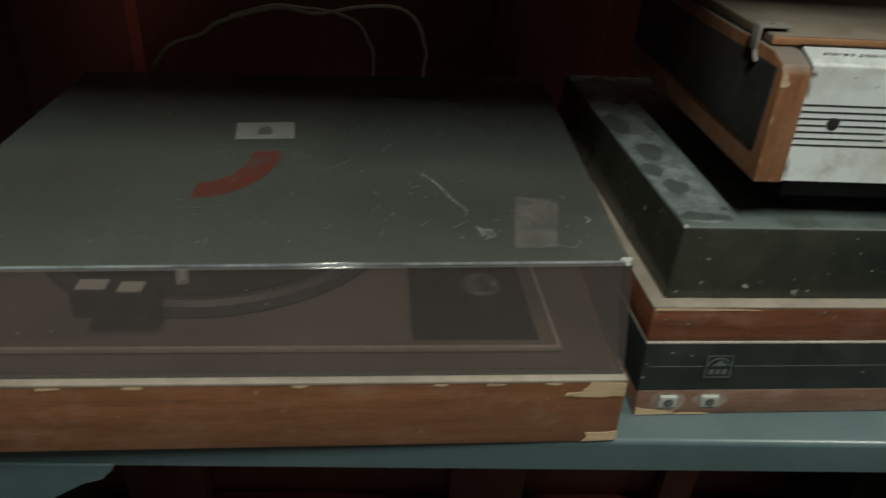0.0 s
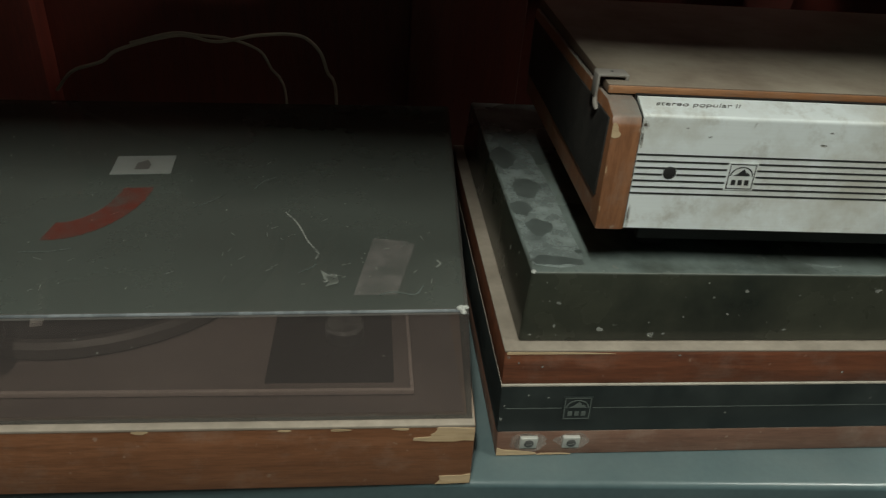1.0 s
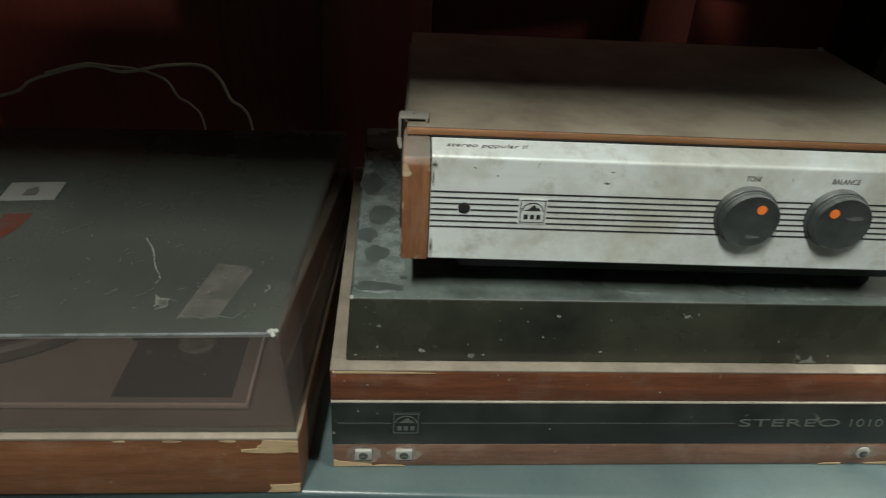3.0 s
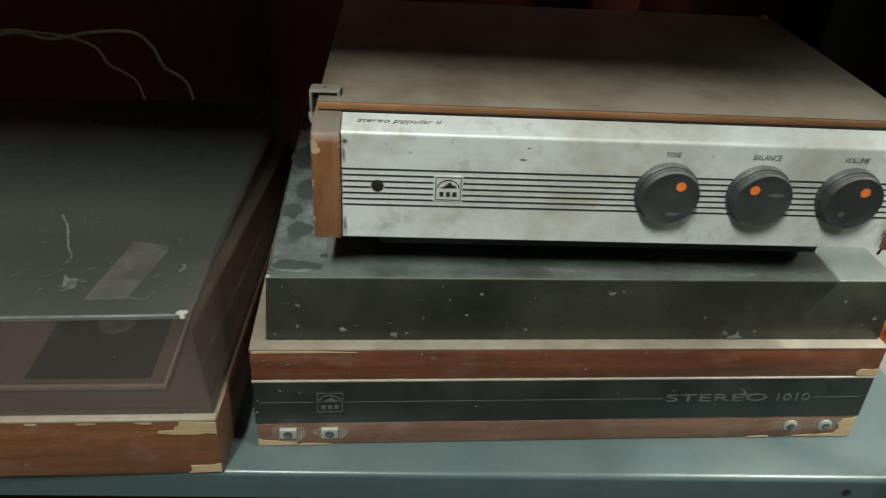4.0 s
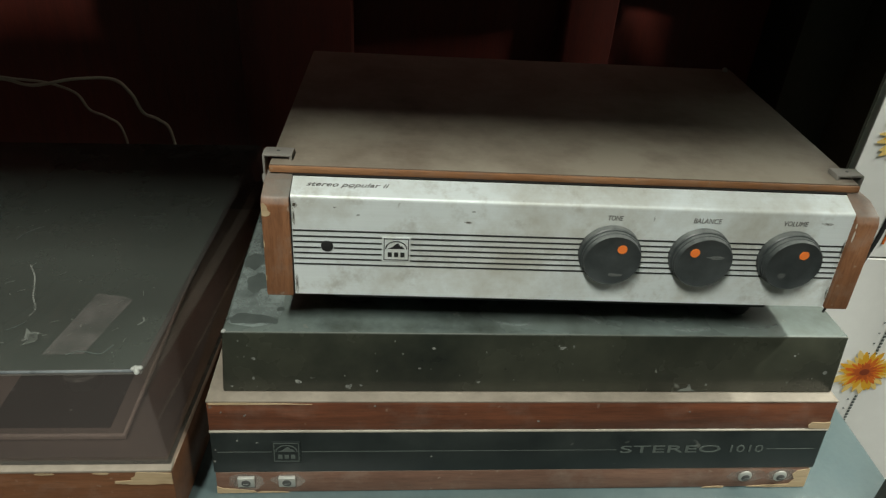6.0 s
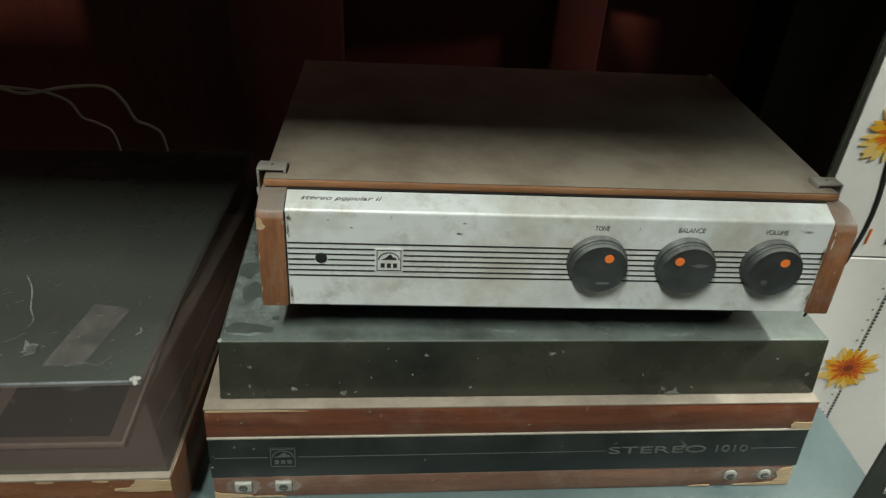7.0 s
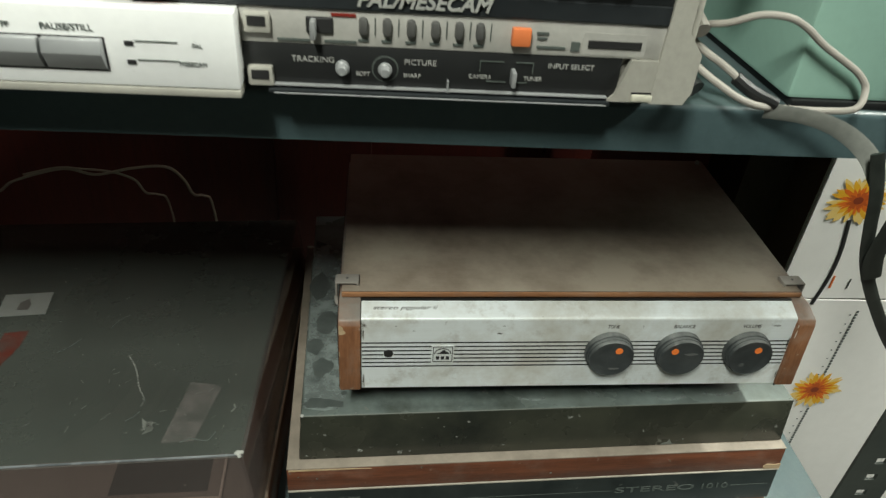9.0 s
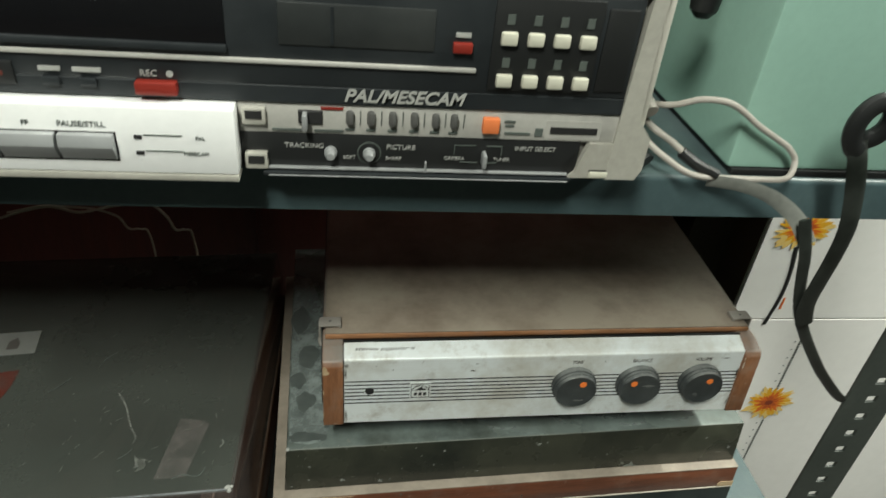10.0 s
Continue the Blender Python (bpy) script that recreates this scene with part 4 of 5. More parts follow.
    for k, (bx, by, rx, ry) in enumerate(((0.0250, 0.0345, 0.0120, 0.0052), (0.0385, 0.0335, 0.0070, 0.0036), (0.0460, 0.0455, 0.0026, 0.0022), (0.0255, 0.0760, 0.0085, 0.0120), (0.0195, 0.1030, 0.0065, 0.0100), (0.0290, 0.1350, 0.0100, 0.0150), (0.0220, 0.1900, 0.0090, 0.0200))):
        part("wiped_spot", bm_sheet([(bx + u, by + v) for u, v in blob(random.Random(k + 20), rx, ry, 22, 0.4)], 0.0001, Matrix.Translation((0, 0, z1 + 0.00012 + 0.00003 * k))), WIPED, cov, smooth=False)
    # pale smears and a curled scuff on the cover top
    for line, r in (([(0.283, 0.047, z1), (0.300, 0.038, z1), (0.320, 0.039, z1), (0.333, 0.048, z1)], 0.0018), ([(0.247, 0.052, z1), (0.251, 0.043, z1), (0.262, 0.034, z1)], 0.0024), ([(0.3120, 0.030, z1), (0.322, 0.027, z1), (0.338, 0.030, z1)], 0.0016), ([(0.190, 0.034, z1), (0.205, 0.031, z1), (0.214, 0.033, z1)], 0.0010), ([(0.355, 0.033, z1), (0.372, 0.030, z1), (0.389, 0.034, z1)], 0.0014)):
        part("smear", bm_tube(line, r, 6, 5, 0.10), DUSTFILM, cov, smooth=False)
    return t


stereo_player()


# ---- amplifier-fronted player with silver panel ----
def silver_player():
    t = thing("stereo_amplifier", "wooden stereo amplifier unit with brushed silver front and three knobs", "amplifier", "", Matrix.Translation((0.0423, 0.0210, 0.9607)) @ Matrix.Rotation(radians(0.5), 4, "Z") @ Matrix.Rotation(radians(-0.47), 4, "Y"))
    slope = 0.0728
    tilt = -math.degrees(math.atan(slope))
    a, b, c, deep = 0.0163, 0.3538, 0.3687, 0.242
    crease = 0.0652

    def on_panel(x, z, proud=0.0):
        return at_front(x, slope * z - proud, z, 0, tilt)

    part("base", bm_box(0.0375, 0.335, 0.028, 0.225, -0.0235, 0.006, 0.002), BLACK, t)
    for fx in (0.050, 0.320):
        for fy in (0.045, 0.205):
            low = -0.0313 - fx * 0.0082
            part("foot", bm_lathe([(0.011, low), (0.012, low + 0.003), (0.010, -0.0233)], (fx, fy, 0.0), seg=20), RUBBER, t)
    part("body", bm_box(0.004, c - 0.004, 0.030, deep, 0.002, 0.0680, 0.001), CHEEK, t, "brown veneered case")
    # silver panel: raked front, rounded crease, sloping top
    prof = [(0.0, 0.0), (slope * (crease - 0.0022), crease - 0.0022)]
    for k in range(1, 6):
        f = k / 6
        prof.append((slope * crease - 0.0002 + 0.0024 * f * f, crease - 0.0022 + 0.0030 * (1 - (1 - f) ** 2)))
    prof += [(0.0195, 0.0708), (0.0205, 0.0690), (0.0075, 0.0620), (0.0035, 0.001)]
    part("front_panel", bm_prism(prof, a + 0.0005, b - 0.0005), SILVER, t, "brushed aluminium front panel, stained with age")
    for x0, x1 in ((0.0, a), (b, c)):
        cp = [(-0.0022, -0.0006), (slope * 0.060 - 0.0022, 0.0600), (slope * 0.064, 0.0645), (0.0180, 0.0688), (deep, 0.0692), (deep, -0.0006)]
        part("cheek", bm_prism(cp, x0, x1, 0.0012), CHEEK, t, "brown wooden end cheek with worn edges")
    # rough black sheet over most of the left side
    part("side_covering", bm_box(-0.0010, 0.0004, 0.008, deep - 0.002, 0.016, 0.0620, 0.0005), SIDE_BLACK, t, "scuffed black left side")
    # thin black strip paints the shade in the gap beside the cheek
    part("panel_gap", bm_prism([(-0.0005, 0.0), (slope * 0.064 - 0.0005, 0.064), (0.019, 0.0690), (0.019, 0.0)], a - 0.0003, a + 0.0006), BLACK, t, smooth=False)
    # worn spots on the cheeks
    part("cheek_wear", bm_sheet([(0, 0), (0.0018, -0.0006), (0.0042, 0.0002), (0.0052, 0.0018), (0.0036, 0.0034), (0.0030, 0.0062), (0.0012, 0.0080), (0, 0.0072)], 0.0003, on_panel(0.0004, 0.0535, 0.0022)), RAWWOOD, t, "pale worn spot", False)
    for wx, wz, sx, sz in ((0.0007, 0.0350, 0.0003, 0.0024), (0.0158, 0.0300, 0.0003, 0.0008), (0.0007, 0.0120, 0.0003, 0.0018), (b + 0.0010, 0.0520, 0.0005, 0.0036), (b + 0.0006, 0.0590, 0.0004, 0.0016)):
        part("cheek_wear", bm_sheet(blob(random.Random(int(wz * 1e4)), sx, sz, 10, 0.4), 0.0002, on_panel(wx, wz, 0.0022)), CHALK if wx > b else RAWWOOD, t, smooth=False)
    # small dark marks and grime on the panel
    rng = random.Random(8)
    for gx, gz, rx, rz in ((0.0190, 0.0600, 0.0018, 0.0022), (0.0180, 0.0530, 0.0009, 0.0050), (0.0184, 0.0080, 0.0010, 0.0060), (0.0420, 0.0590, 0.0010, 0.0004), (0.0555, 0.0545, 0.0010, 0.0006), (0.1230, 0.0590, 0.0010, 0.0004), (0.1205, 0.0520, 0.0020, 0.0007), (0.2310, 0.0580, 0.0004, 0.0011), (0.3525, 0.0100, 0.0010, 0.0050), (0.3525, 0.0420, 0.0009, 0.0060), (0.3380, 0.0585, 0.0030, 0.0010)):
        for q in range(3):
            part("grime_spot", bm_sheet(blob(rng, rx * (0.5 + 0.3 * q), rz * (0.5 + 0.3 * q), 12, 0.5), 0.00005, on_panel(gx + rng.uniform(-0.3, 0.3) * rx, gz, 0.00003 * (q + 1))), GRIME, t, smooth=False)
    # printed lines
    for i in range(7):
        z = 0.0213 + i * 0.00373
        segs = [(a + 0.001, b - 0.001)] if i in (0, 6) else [(a + 0.001, 0.0695), (0.0868, b - 0.001)]
        if i == 3:
            segs = [(a + 0.001, 0.0332), (0.0412, 0.0695), (0.0868, b - 0.001)]
        for p0, p1 in segs:
            part("printed_line", bm_sheet([(0, -0.00050), (p1 - p0, -0.00050), (p1 - p0, 0.00050), (0, 0.00050)], 0.0002, on_panel(p0, z, 0.0001)), INK, t, smooth=False)
    emblem(on_panel(0.0782, 0.0328, 0.0), 0.0165, 0.0160, SILVER, INK, t)
    part("socket", bm_lathe([(0.0036, 0), (0.0036, 0.0006), (0.0026, 0.0008)], (0.0371, slope * 0.0337 - 0.0001, 0.0337), "Y", 20), INK, t, "black round socket hole")
    top_slope = math.degrees(math.atan2(0.0708 - 0.0660, 0.0195 - 0.0066))
    writing("stereo popular ii", 0.0046, Matrix.Translation((0.0485, 0.0138, 0.0688)) @ Matrix.Rotation(radians(top_slope), 4, "X"), DIMINK, t, italic=0.35, width=0.0480, label="small worn italic lettering")
    for wx, word, wide in ((0.2075, "TONE", 0.0090), (0.2635, "BALANCE", 0.0170), (0.3180, "VOLUME", 0.0150)):
        writing(word, 0.0046, on_panel(wx, 0.0578, 0.0001), DIMINK, t, italic=0.12, width=wide)
    for k, (kx, dx, dz) in enumerate(((0.2072, 0.0045, 0.0082), (0.2632, -0.0072, 0.0072), (0.3190, 0.0040, 0.0076))):
        kz = 0.0350
        ky = slope * kz
        kb = part("knob", bm_lathe([(0.0188, -0.0004), (0.0188, 0.0036), (0.0182, 0.0042), (0.0176, 0.0043), (0.0176, 0.0056), (0.0180, 0.0058), (0.0179, 0.0070), (0.0174, 0.0073), (0.0174, 0.0092), (0.0168, 0.0101), (0.0162, 0.0098), (0.0090, 0.0096), (0.0020, 0.0096)], (kx, ky, kz), "Y", 56), KNOB, t, "charcoal plastic control knob")
        part("knob_dot", bm_lathe([(0.0029, 0), (0.0029, 0.0004)], (kx + dx, ky - 0.0096, kz + dz), "Y", 20), ORANGE, kb, "orange dot")
        wear = ((0.003, -0.010, 0.004, 0.0012), (0.006, 0.0045, 0.0060, 0.0012), (-0.0050, -0.0072, 0.0024, 0.0026))[k]
        part("knob_wear", bm_sheet(blob(random.Random(k + 2), wear[2], wear[3], 14, 0.5), 0.0001, at_front(kx + wear[0], ky - 0.0098, kz + wear[1], 0, 0)), KNOBWEAR, kb, "pale worn mark", False)
    # black strip in place of the shade under the lid edge
    part("shadow_gap", bm_box(a, b, 0.0200, 0.0220, 0.0640, 0.0715), BLACK, t, smooth=False)
    # lid, rising a little towards the back
    y0, z0 = 0.0262, 0.0694
    lid = part("lid", bm_prism([(y0, z0), (y0, z0 + 0.0053), (0.2400, z0 + 0.0095), (0.2400, z0)], 0.0018, 0.3642, 0.0010), LIDWOOD, t, "brown wooden lid thick with dust")
    part("lid_edge", bm_box(0.0018, 0.3642, y0 - 0.0014, y0 + 0.0004, z0 + 0.0004, z0 + 0.0046, 0.0007), LIDEDGE, lid, "orange-brown wooden lid edge")
    zl = z0 + 0.0056
    # dull strap brackets at both front corners of the lid
    for bx, sgn in ((0.0018, 1), (0.3642, -1)):
        br = part("bracket", bm_box(min(bx - sgn * 0.0045, bx + sgn * 0.0125), max(bx - sgn * 0.0045, bx + sgn * 0.0125), y0 + 0.0055, y0 + 0.0165, zl + 0.0016, zl + 0.0034, 0.0008), BRACKET, lid, "dull metal corner bracket")
        part("bracket_side", bm_box(min(bx - sgn * 0.0050, bx - sgn * 0.0034), max(bx - sgn * 0.0050, bx - sgn * 0.0034), y0 + 0.0055, y0 + 0.0150, zl - 0.0105, zl + 0.0030, 0.0006), BRACKET, br)
        part("bracket_curl", bm_tube([(bx - sgn * 0.0045, y0 + 0.006, zl - 0.0100), (bx - sgn * 0.0042, y0 + 0.005, zl - 0.0135), (bx - sgn * 0.0030, y0 + 0.004, zl - 0.0160)], 0.0014, 8, 4), BRACKET, br)
        part("bracket_lip", bm_box(min(bx + sgn * 0.0110, bx + sgn * 0.0128), max(bx + sgn * 0.0110, bx + sgn * 0.0128), y0 + 0.0055, y0 + 0.0165, zl - 0.0002, zl + 0.0032, 0.0004), BRACKET, br)
        part("rivet", bm_lathe([(0.0012, 0), (0.0008, 0.0004)], (bx + sgn * 0.004, y0 + 0.011, zl + 0.0033), seg=12), DARKSTEEL, br)
    part("lid_stud", bm_lathe([(0.0022, -0.001), (0.0022, 0.002), (0.0014, 0.003)], (0.3570, 0.2340, z0 + 0.0095), seg=14), STEEL, lid)
    part("wire_end", bm_tube([(c - 0.006, 0.010, 0.004), (c - 0.0065, 0.008, -0.004), (c - 0.009, 0.006, -0.009)], 0.0008, 6, 4), BLACK, t)
    return t


silver_player()

# ---- video recorder on the upper shelf ----
def video_recorder():
    t = thing("video_recorder", "old front-loading video cassette recorder, dark front in a beige case", "video recorder", "", ON_UPPER @ Matrix.Translation((0.0, 0.0, UZ + 0.004)))
    y = -0.060
    x0, x1 = -0.216, 0.2135
    H = 0.103
    part("case", bm_box(x0, x1, y + 0.006, y + 0.29, 0.006, H, 0.003), VCRGREY, t, "beige-grey case")
    for fx in (x0 + 0.03, x1 - 0.03):
        for fy in (y + 0.075, y + 0.26):
            part("foot", bm_lathe([(0.012, 0), (0.012, 0.010)], (fx, fy, -0.0038), seg=18), RUBBER, t)
    # side cheek of the front, wider at the bottom
    part("front_cheek", bm_sheet([(0, 0), (0.0165, 0), (0.0195, 0.006), (0.0195, 0.024), (0.0115, 0.034), (0.0105, H), (0.004, H), (0.001, 0.04)], 0.0075, at_front(x1 - 0.0185, y + 0.007, 0.006)), VCRGREY, t, "beige side cheek", False)
    part("cheek_foot", bm_sheet([(0, 0), (0.026, 0), (0.026, 0.020), (0.0085, 0.020), (0.0035, 0.0035)], 0.0035, at_front(0.1745, y + 0.0035, 0.0062)), VCRGREY, t, "beige lower corner of the front", False)
    part("foot_tab", bm_box(0.1860, 0.1962, y - 0.0008, y + 0.002, 0.0066, 0.0102, 0.0006), CREAMKEY, t)
    part("tab_slot", bm_box(0.1856, 0.1966, y - 0.0003, y + 0.002, 0.0104, 0.0112), INK, t, smooth=False)
    part("upper_front", bm_box(x0 + 0.004, x1 - 0.0175, y, y + 0.008, 0.0505, H - 0.004, 0.0015), VCRDARK, t, "dark blue-grey upper front")
    part("top_trim", bm_box(x0, x1 - 0.006, y + 0.001, y + 0.010, H - 0.004, H + 0.001, 0.0008), VCRGREY, t)
    slot = part("cassette_door", bm_box(x0 + 0.012, 0.0065, y - 0.001, y + 0.004, 0.0665, H - 0.005, 0.0012), GLOSSBLACK, t, "glossy black cassette flap")
    part("flap_lip", bm_box(x0 + 0.012, 0.0065, y - 0.0024, y + 0.001, 0.0655, 0.0690, 0.0006), VCRDARK, slot)
    part("bright_strip", bm_box(x0 + 0.004, 0.1195, y - 0.0016, y + 0.001, 0.0610, 0.0632, 0.0006), VCRSTRIP, t, "pale grey trim strip")
    part("clock_window", bm_box(0.0290, 0.0990, y - 0.0008, y + 0.002, 0.0700, 0.0890, 0.0006), WINDOW, t, "dark grey clock window")
    part("window_bar", bm_box(0.0520, 0.0535, y - 0.0012, y, 0.0710, 0.0880), VCRDARK, t, smooth=False)
    rb = part("timer_button", bm_box(0.1075, 0.1165, y - 0.003, y + 0.001, 0.0705, 0.0752, 0.0006), REDPLASTIC, t, "red timer button")
    bar(0.112, 0.0785, 0.007, 0.002, y - 0.0006, PALEINK, t)
    part("preset_panel", bm_box(0.1255, 0.1765, y - 0.0012, y + 0.002, 0.0530, H - 0.006, 0.0006), BLACK, t, "black preset panel")
    part("preset_window", bm_box(0.1785, 0.1935, y - 0.0012, y + 0.002, 0.0545, H - 0.009, 0.0006), BLACK, t)
    for r, kz in enumerate((0.0585, 0.0785)):
        for c in range(4):
            kx = 0.1330 + c * 0.0125
            part("preset_key", bm_box(kx - 0.0038, kx + 0.0038, y - 0.0040, y, kz - 0.0030, kz + 0.0030, 0.0008), CREAMKEY, t)
            bar(kx, kz + 0.0085, 0.0035, 0.0045, y - 0.0014, GREYINK, t)
    rec = part("record_button", bm_box(-0.0345, -0.0165, y - 0.0045, y + 0.001, 0.0415 + 0.0035, 0.0415 + 0.0095, 0.0007), REDPLASTIC, t, "red record button")
    writing("REC", 0.0042, at_front(-0.0285, y - 0.0006, 0.0540), PALEINK, t)
    part("record_mark", bm_lathe([(0.0016, 0), (0.0016, 0.0003)], (-0.0195, y - 0.0003, 0.0540), "Y", 16), PALEINK, t)
    for bx, bw in ((-0.0700, 0.009), (-0.0545, 0.012)):
        bar(bx, 0.0545, bw, 0.0020, y - 0.0006, PALEINK, t)
        part("small_button", bm_box(bx - 0.0035, bx + 0.0035, y - 0.002, y, 0.0470, 0.0510, 0.0005), VCRDARK, t)
    part("counter_window", bm_box(-0.112, -0.0850, y - 0.001, y + 0.001, 0.0465, 0.0570, 0.0005), BLACK, t)
    part("counter_figures", bm_box(-0.106, -0.0895, y - 0.0013, y, 0.0505, 0.0525), LABELRED, t, smooth=False)
    writing("PAL/MESECAM", 0.0088, at_front(0.0865, y - 0.0006, 0.0460 + 0.0010), PALEINK, t, italic=0.3, stretch=1.02, label="pale italic lettering", bold=0.00022)
    part("front_band", bm_box(x0 + 0.004, x1 - 0.0175, y + 0.0002, y + 0.007, 0.0420, 0.0508, 0.0006), VCRDARK, t, smooth=False)
    # lower right: control panel left open
    part("control_panel", bm_box(0.0085, 0.1975, y + 0.0015, y + 0.008, 0.0262, 0.0425, 0.0008), VCRSTRIP, t, "pale grey control strip")
    part("dark_panel", bm_box(0.0085, 0.1790, y + 0.0020, y + 0.008, 0.0065, 0.0262, 0.0006), BLACK, t, "black lower control strip")
    part("panel_edge", bm_box(0.0190, 0.1760, y - 0.0016, y + 0.004, 0.0045, 0.0064, 0.0004), VCRDARK, t)
    part("panel_rim", bm_box(0.0215, 0.1745, y - 0.0004, y + 0.003, 0.0074, 0.0084, 0.0003), GREYKEY, t, "thin bright rim")
    part("panel_tick", bm_box(0.0990, 0.0998, y - 0.0008, y + 0.003, 0.0074, 0.0128), GREYKEY, t, smooth=False)
    part("panel_lip", bm_box(0.0215, 0.1745, y - 0.0022, y - 0.0012, 0.0044, 0.0050, 0.0002), GREYKEY, t)
    for z in (0.0120, 0.0355):
        hg = part("hinge_slot", bm_box(0.0105, 0.0215, y - 0.0015, y + 0.003, z - 0.0045, z + 0.0042, 0.0008), VCRGREY, t)
        part("slot_hole", bm_box(0.0122, 0.0198, y - 0.0020, y - 0.001, z - 0.0012, z + 0.0028), INK, hg, smooth=False)
    sl = part("slide_slot", bm_box(0.0365, 0.0480, y + 0.0002, y + 0.003, 0.0315, 0.0385, 0.0006), INK, t, smooth=False)
    part("slide_lever", bm_box(0.0385, 0.0410, y - 0.0055, y + 0.001, 0.0300, 0.0382, 0.0008), GREYKEY, sl)
    for k in range(6):
        kx = 0.0610 + (0, 0.0102, 0.0206, 0.0312, 0.0416, 0.0508)[k]
        part("set_key", bm_box(kx - 0.0019, kx + 0.0019, y - 0.0020, y + 0.002, 0.0318, 0.0398, 0.0017), SETKEY, t)
        bar(kx + 0.0050, 0.0355, 0.0004, 0.0075, y + 0.0012, GREYINK, t)
        bar(kx, 0.0292, 0.0045, 0.0011, y + 0.0012, GREYINK, t)
    bar(0.0525, 0.0398, 0.0105, 0.0012, y + 0.0012, REDPLASTIC, t)
    part("orange_button", bm_box(0.1260, 0.1345, y - 0.0022, y + 0.002, 0.0305, 0.0385, 0.0008), ORANGE_B, t, "orange lit-looking push button")
    bar(0.1400, 0.0362, 0.0055, 0.0011, y + 0.0012, GREYINK, t)
    bar(0.1400, 0.0340, 0.0045, 0.0010, y + 0.0012, GREYINK, t)
    bar(0.1445, 0.0300, 0.0130, 0.0011, y + 0.0012, GREYINK, t)
    bar(0.1555, 0.0310, 0.0040, 0.0042, y + 0.0012, GREYINK, t)
    part("brand_plate", bm_box(0.1590, 0.1880, y + 0.0013, y + 0.002, 0.0275, 0.0375), VCRSTRIP, t, "pale maker's plate", False)
    bar(0.1735, 0.0325, 0.0245, 0.0032, y + 0.0010, INK, t, "brand_bar")
    bar(0.0310, 0.0282, 0.0140, 0.0011, y + 0.0012, GREYINK, t)
    bar(0.0510, 0.0282, 0.0140, 0.0011, y + 0.0012, GREYINK, t)
    writing("TRACKING", 0.0036, at_front(0.0390, y + 0.0017, 0.0195), PALEINK, t, stretch=1.05)
    writing("PICTURE", 0.0036, at_front(0.0865, y + 0.0017, 0.0200), PALEINK, t, stretch=1.05)
    writing("SOFT", 0.0027, at_front(0.0610, y + 0.0017, 0.0138), PALEINK, t)
    writing("SHARP", 0.0027, at_front(0.0830, y + 0.0017, 0.0138), PALEINK, t)
    writing("CAMERA", 0.0027, at_front(0.1140, y + 0.0017, 0.0148), PALEINK, t)
    writing("TUNER", 0.0027, at_front(0.1385, y + 0.0017, 0.0148), PALEINK, t)
    writing("INPUT SELECT", 0.0034, at_front(0.1555, y + 0.0017, 0.0212), PALEINK, t)
    for lx, lz, lw, lh in ((0.1190, 0.0222, 0.0110, 0.0004), (0.1137, 0.0197, 0.0004, 0.0050), (0.1340, 0.0222, 0.0080, 0.0004), (0.1380, 0.0197, 0.0004, 0.0050), (0.1215, 0.0128, 0.0090, 0.0004), (0.1335, 0.0128, 0.0050, 0.0004)):
        bar(lx, lz, lw, lh, y + 0.0018, GREYINK, t, "panel_line")
    for kx in (0.0518, 0.0708):
        k = part("small_knob", bm_lathe([(0.0032, 0), (0.0032, 0.002), (0.0025, 0.0024), (0.0023, 0.0055), (0.0018, 0.0062)], (kx, y + 0.0020, 0.0165), "Y", 24), GREYKEY, t, "small grey turning knob")
    part("knob_ring", bm_lathe([(0.0060, 0), (0.0060, 0.0003)], (0.0708, y + 0.0019, 0.0165), "Y", 28), GREYINK, t)
    part("knob_well", bm_lathe([(0.0054, 0), (0.0054, 0.0003)], (0.0708, y + 0.0016, 0.0165), "Y", 28), BLACK, t)
    part("select_lever", bm_box(0.1278, 0.1300, y - 0.0045, y + 0.003, 0.0120, 0.0195, 0.0008), GREYKEY, t, "small silver switch lever")
    # folded-out silver key panel
    fl = part("key_panel", bm_box(x0 + 0.002, 0.0085, y - 0.0095, y + 0.004, 0.0082, 0.0415, 0.0010), VCRSILVER, t, "bright silver key panel")
    yp = y - 0.0095
    part("key_panel_edge", bm_box(x0 + 0.002, 0.0085, yp - 0.0002, y + 0.003, 0.0045, 0.0080, 0.0005), VCRGREY, fl)
    bx0 = -0.0445
    for k in range(6):
        a = bx0 - (k + 1) * 0.0250
        kk = part("key_well", bm_box(a, a + 0.0250, yp - 0.0003, yp + 0.002, 0.0145, 0.0290), INK, fl, smooth=False)
        part("piano_key", bm_prism([(yp + 0.001, 0.0152), (yp - 0.0012, 0.0155), (yp - 0.0048, 0.0228), (yp - 0.0035, 0.0284), (yp + 0.001, 0.0286)], a + 0.0006, a + 0.0243, 0.0004), GREYKEY, kk, "grey metal-faced key")
    writing("PAUSE/STILL", 0.0038, at_front(-0.0585, yp - 0.0003, 0.0325), GREYINK, fl)
    writing("FF", 0.0034, at_front(-0.0820, yp - 0.0003, 0.0325), GREYINK, fl)
    for z, wx, word in ((0.0270, -0.0075, "PAL"), (0.0190, -0.0100, "MESECAM")):
        bar(-0.0350, z, 0.0035, 0.0018, yp - 0.0002, INK, fl)
        writing(word, 0.0026, at_front(wx, yp - 0.0003, z), GREYINK, fl)
        bar(-0.0240, z + 0.0012, 0.0170, 0.0003, yp - 0.0002, GREYINK, fl)
    return t


video_recorder()

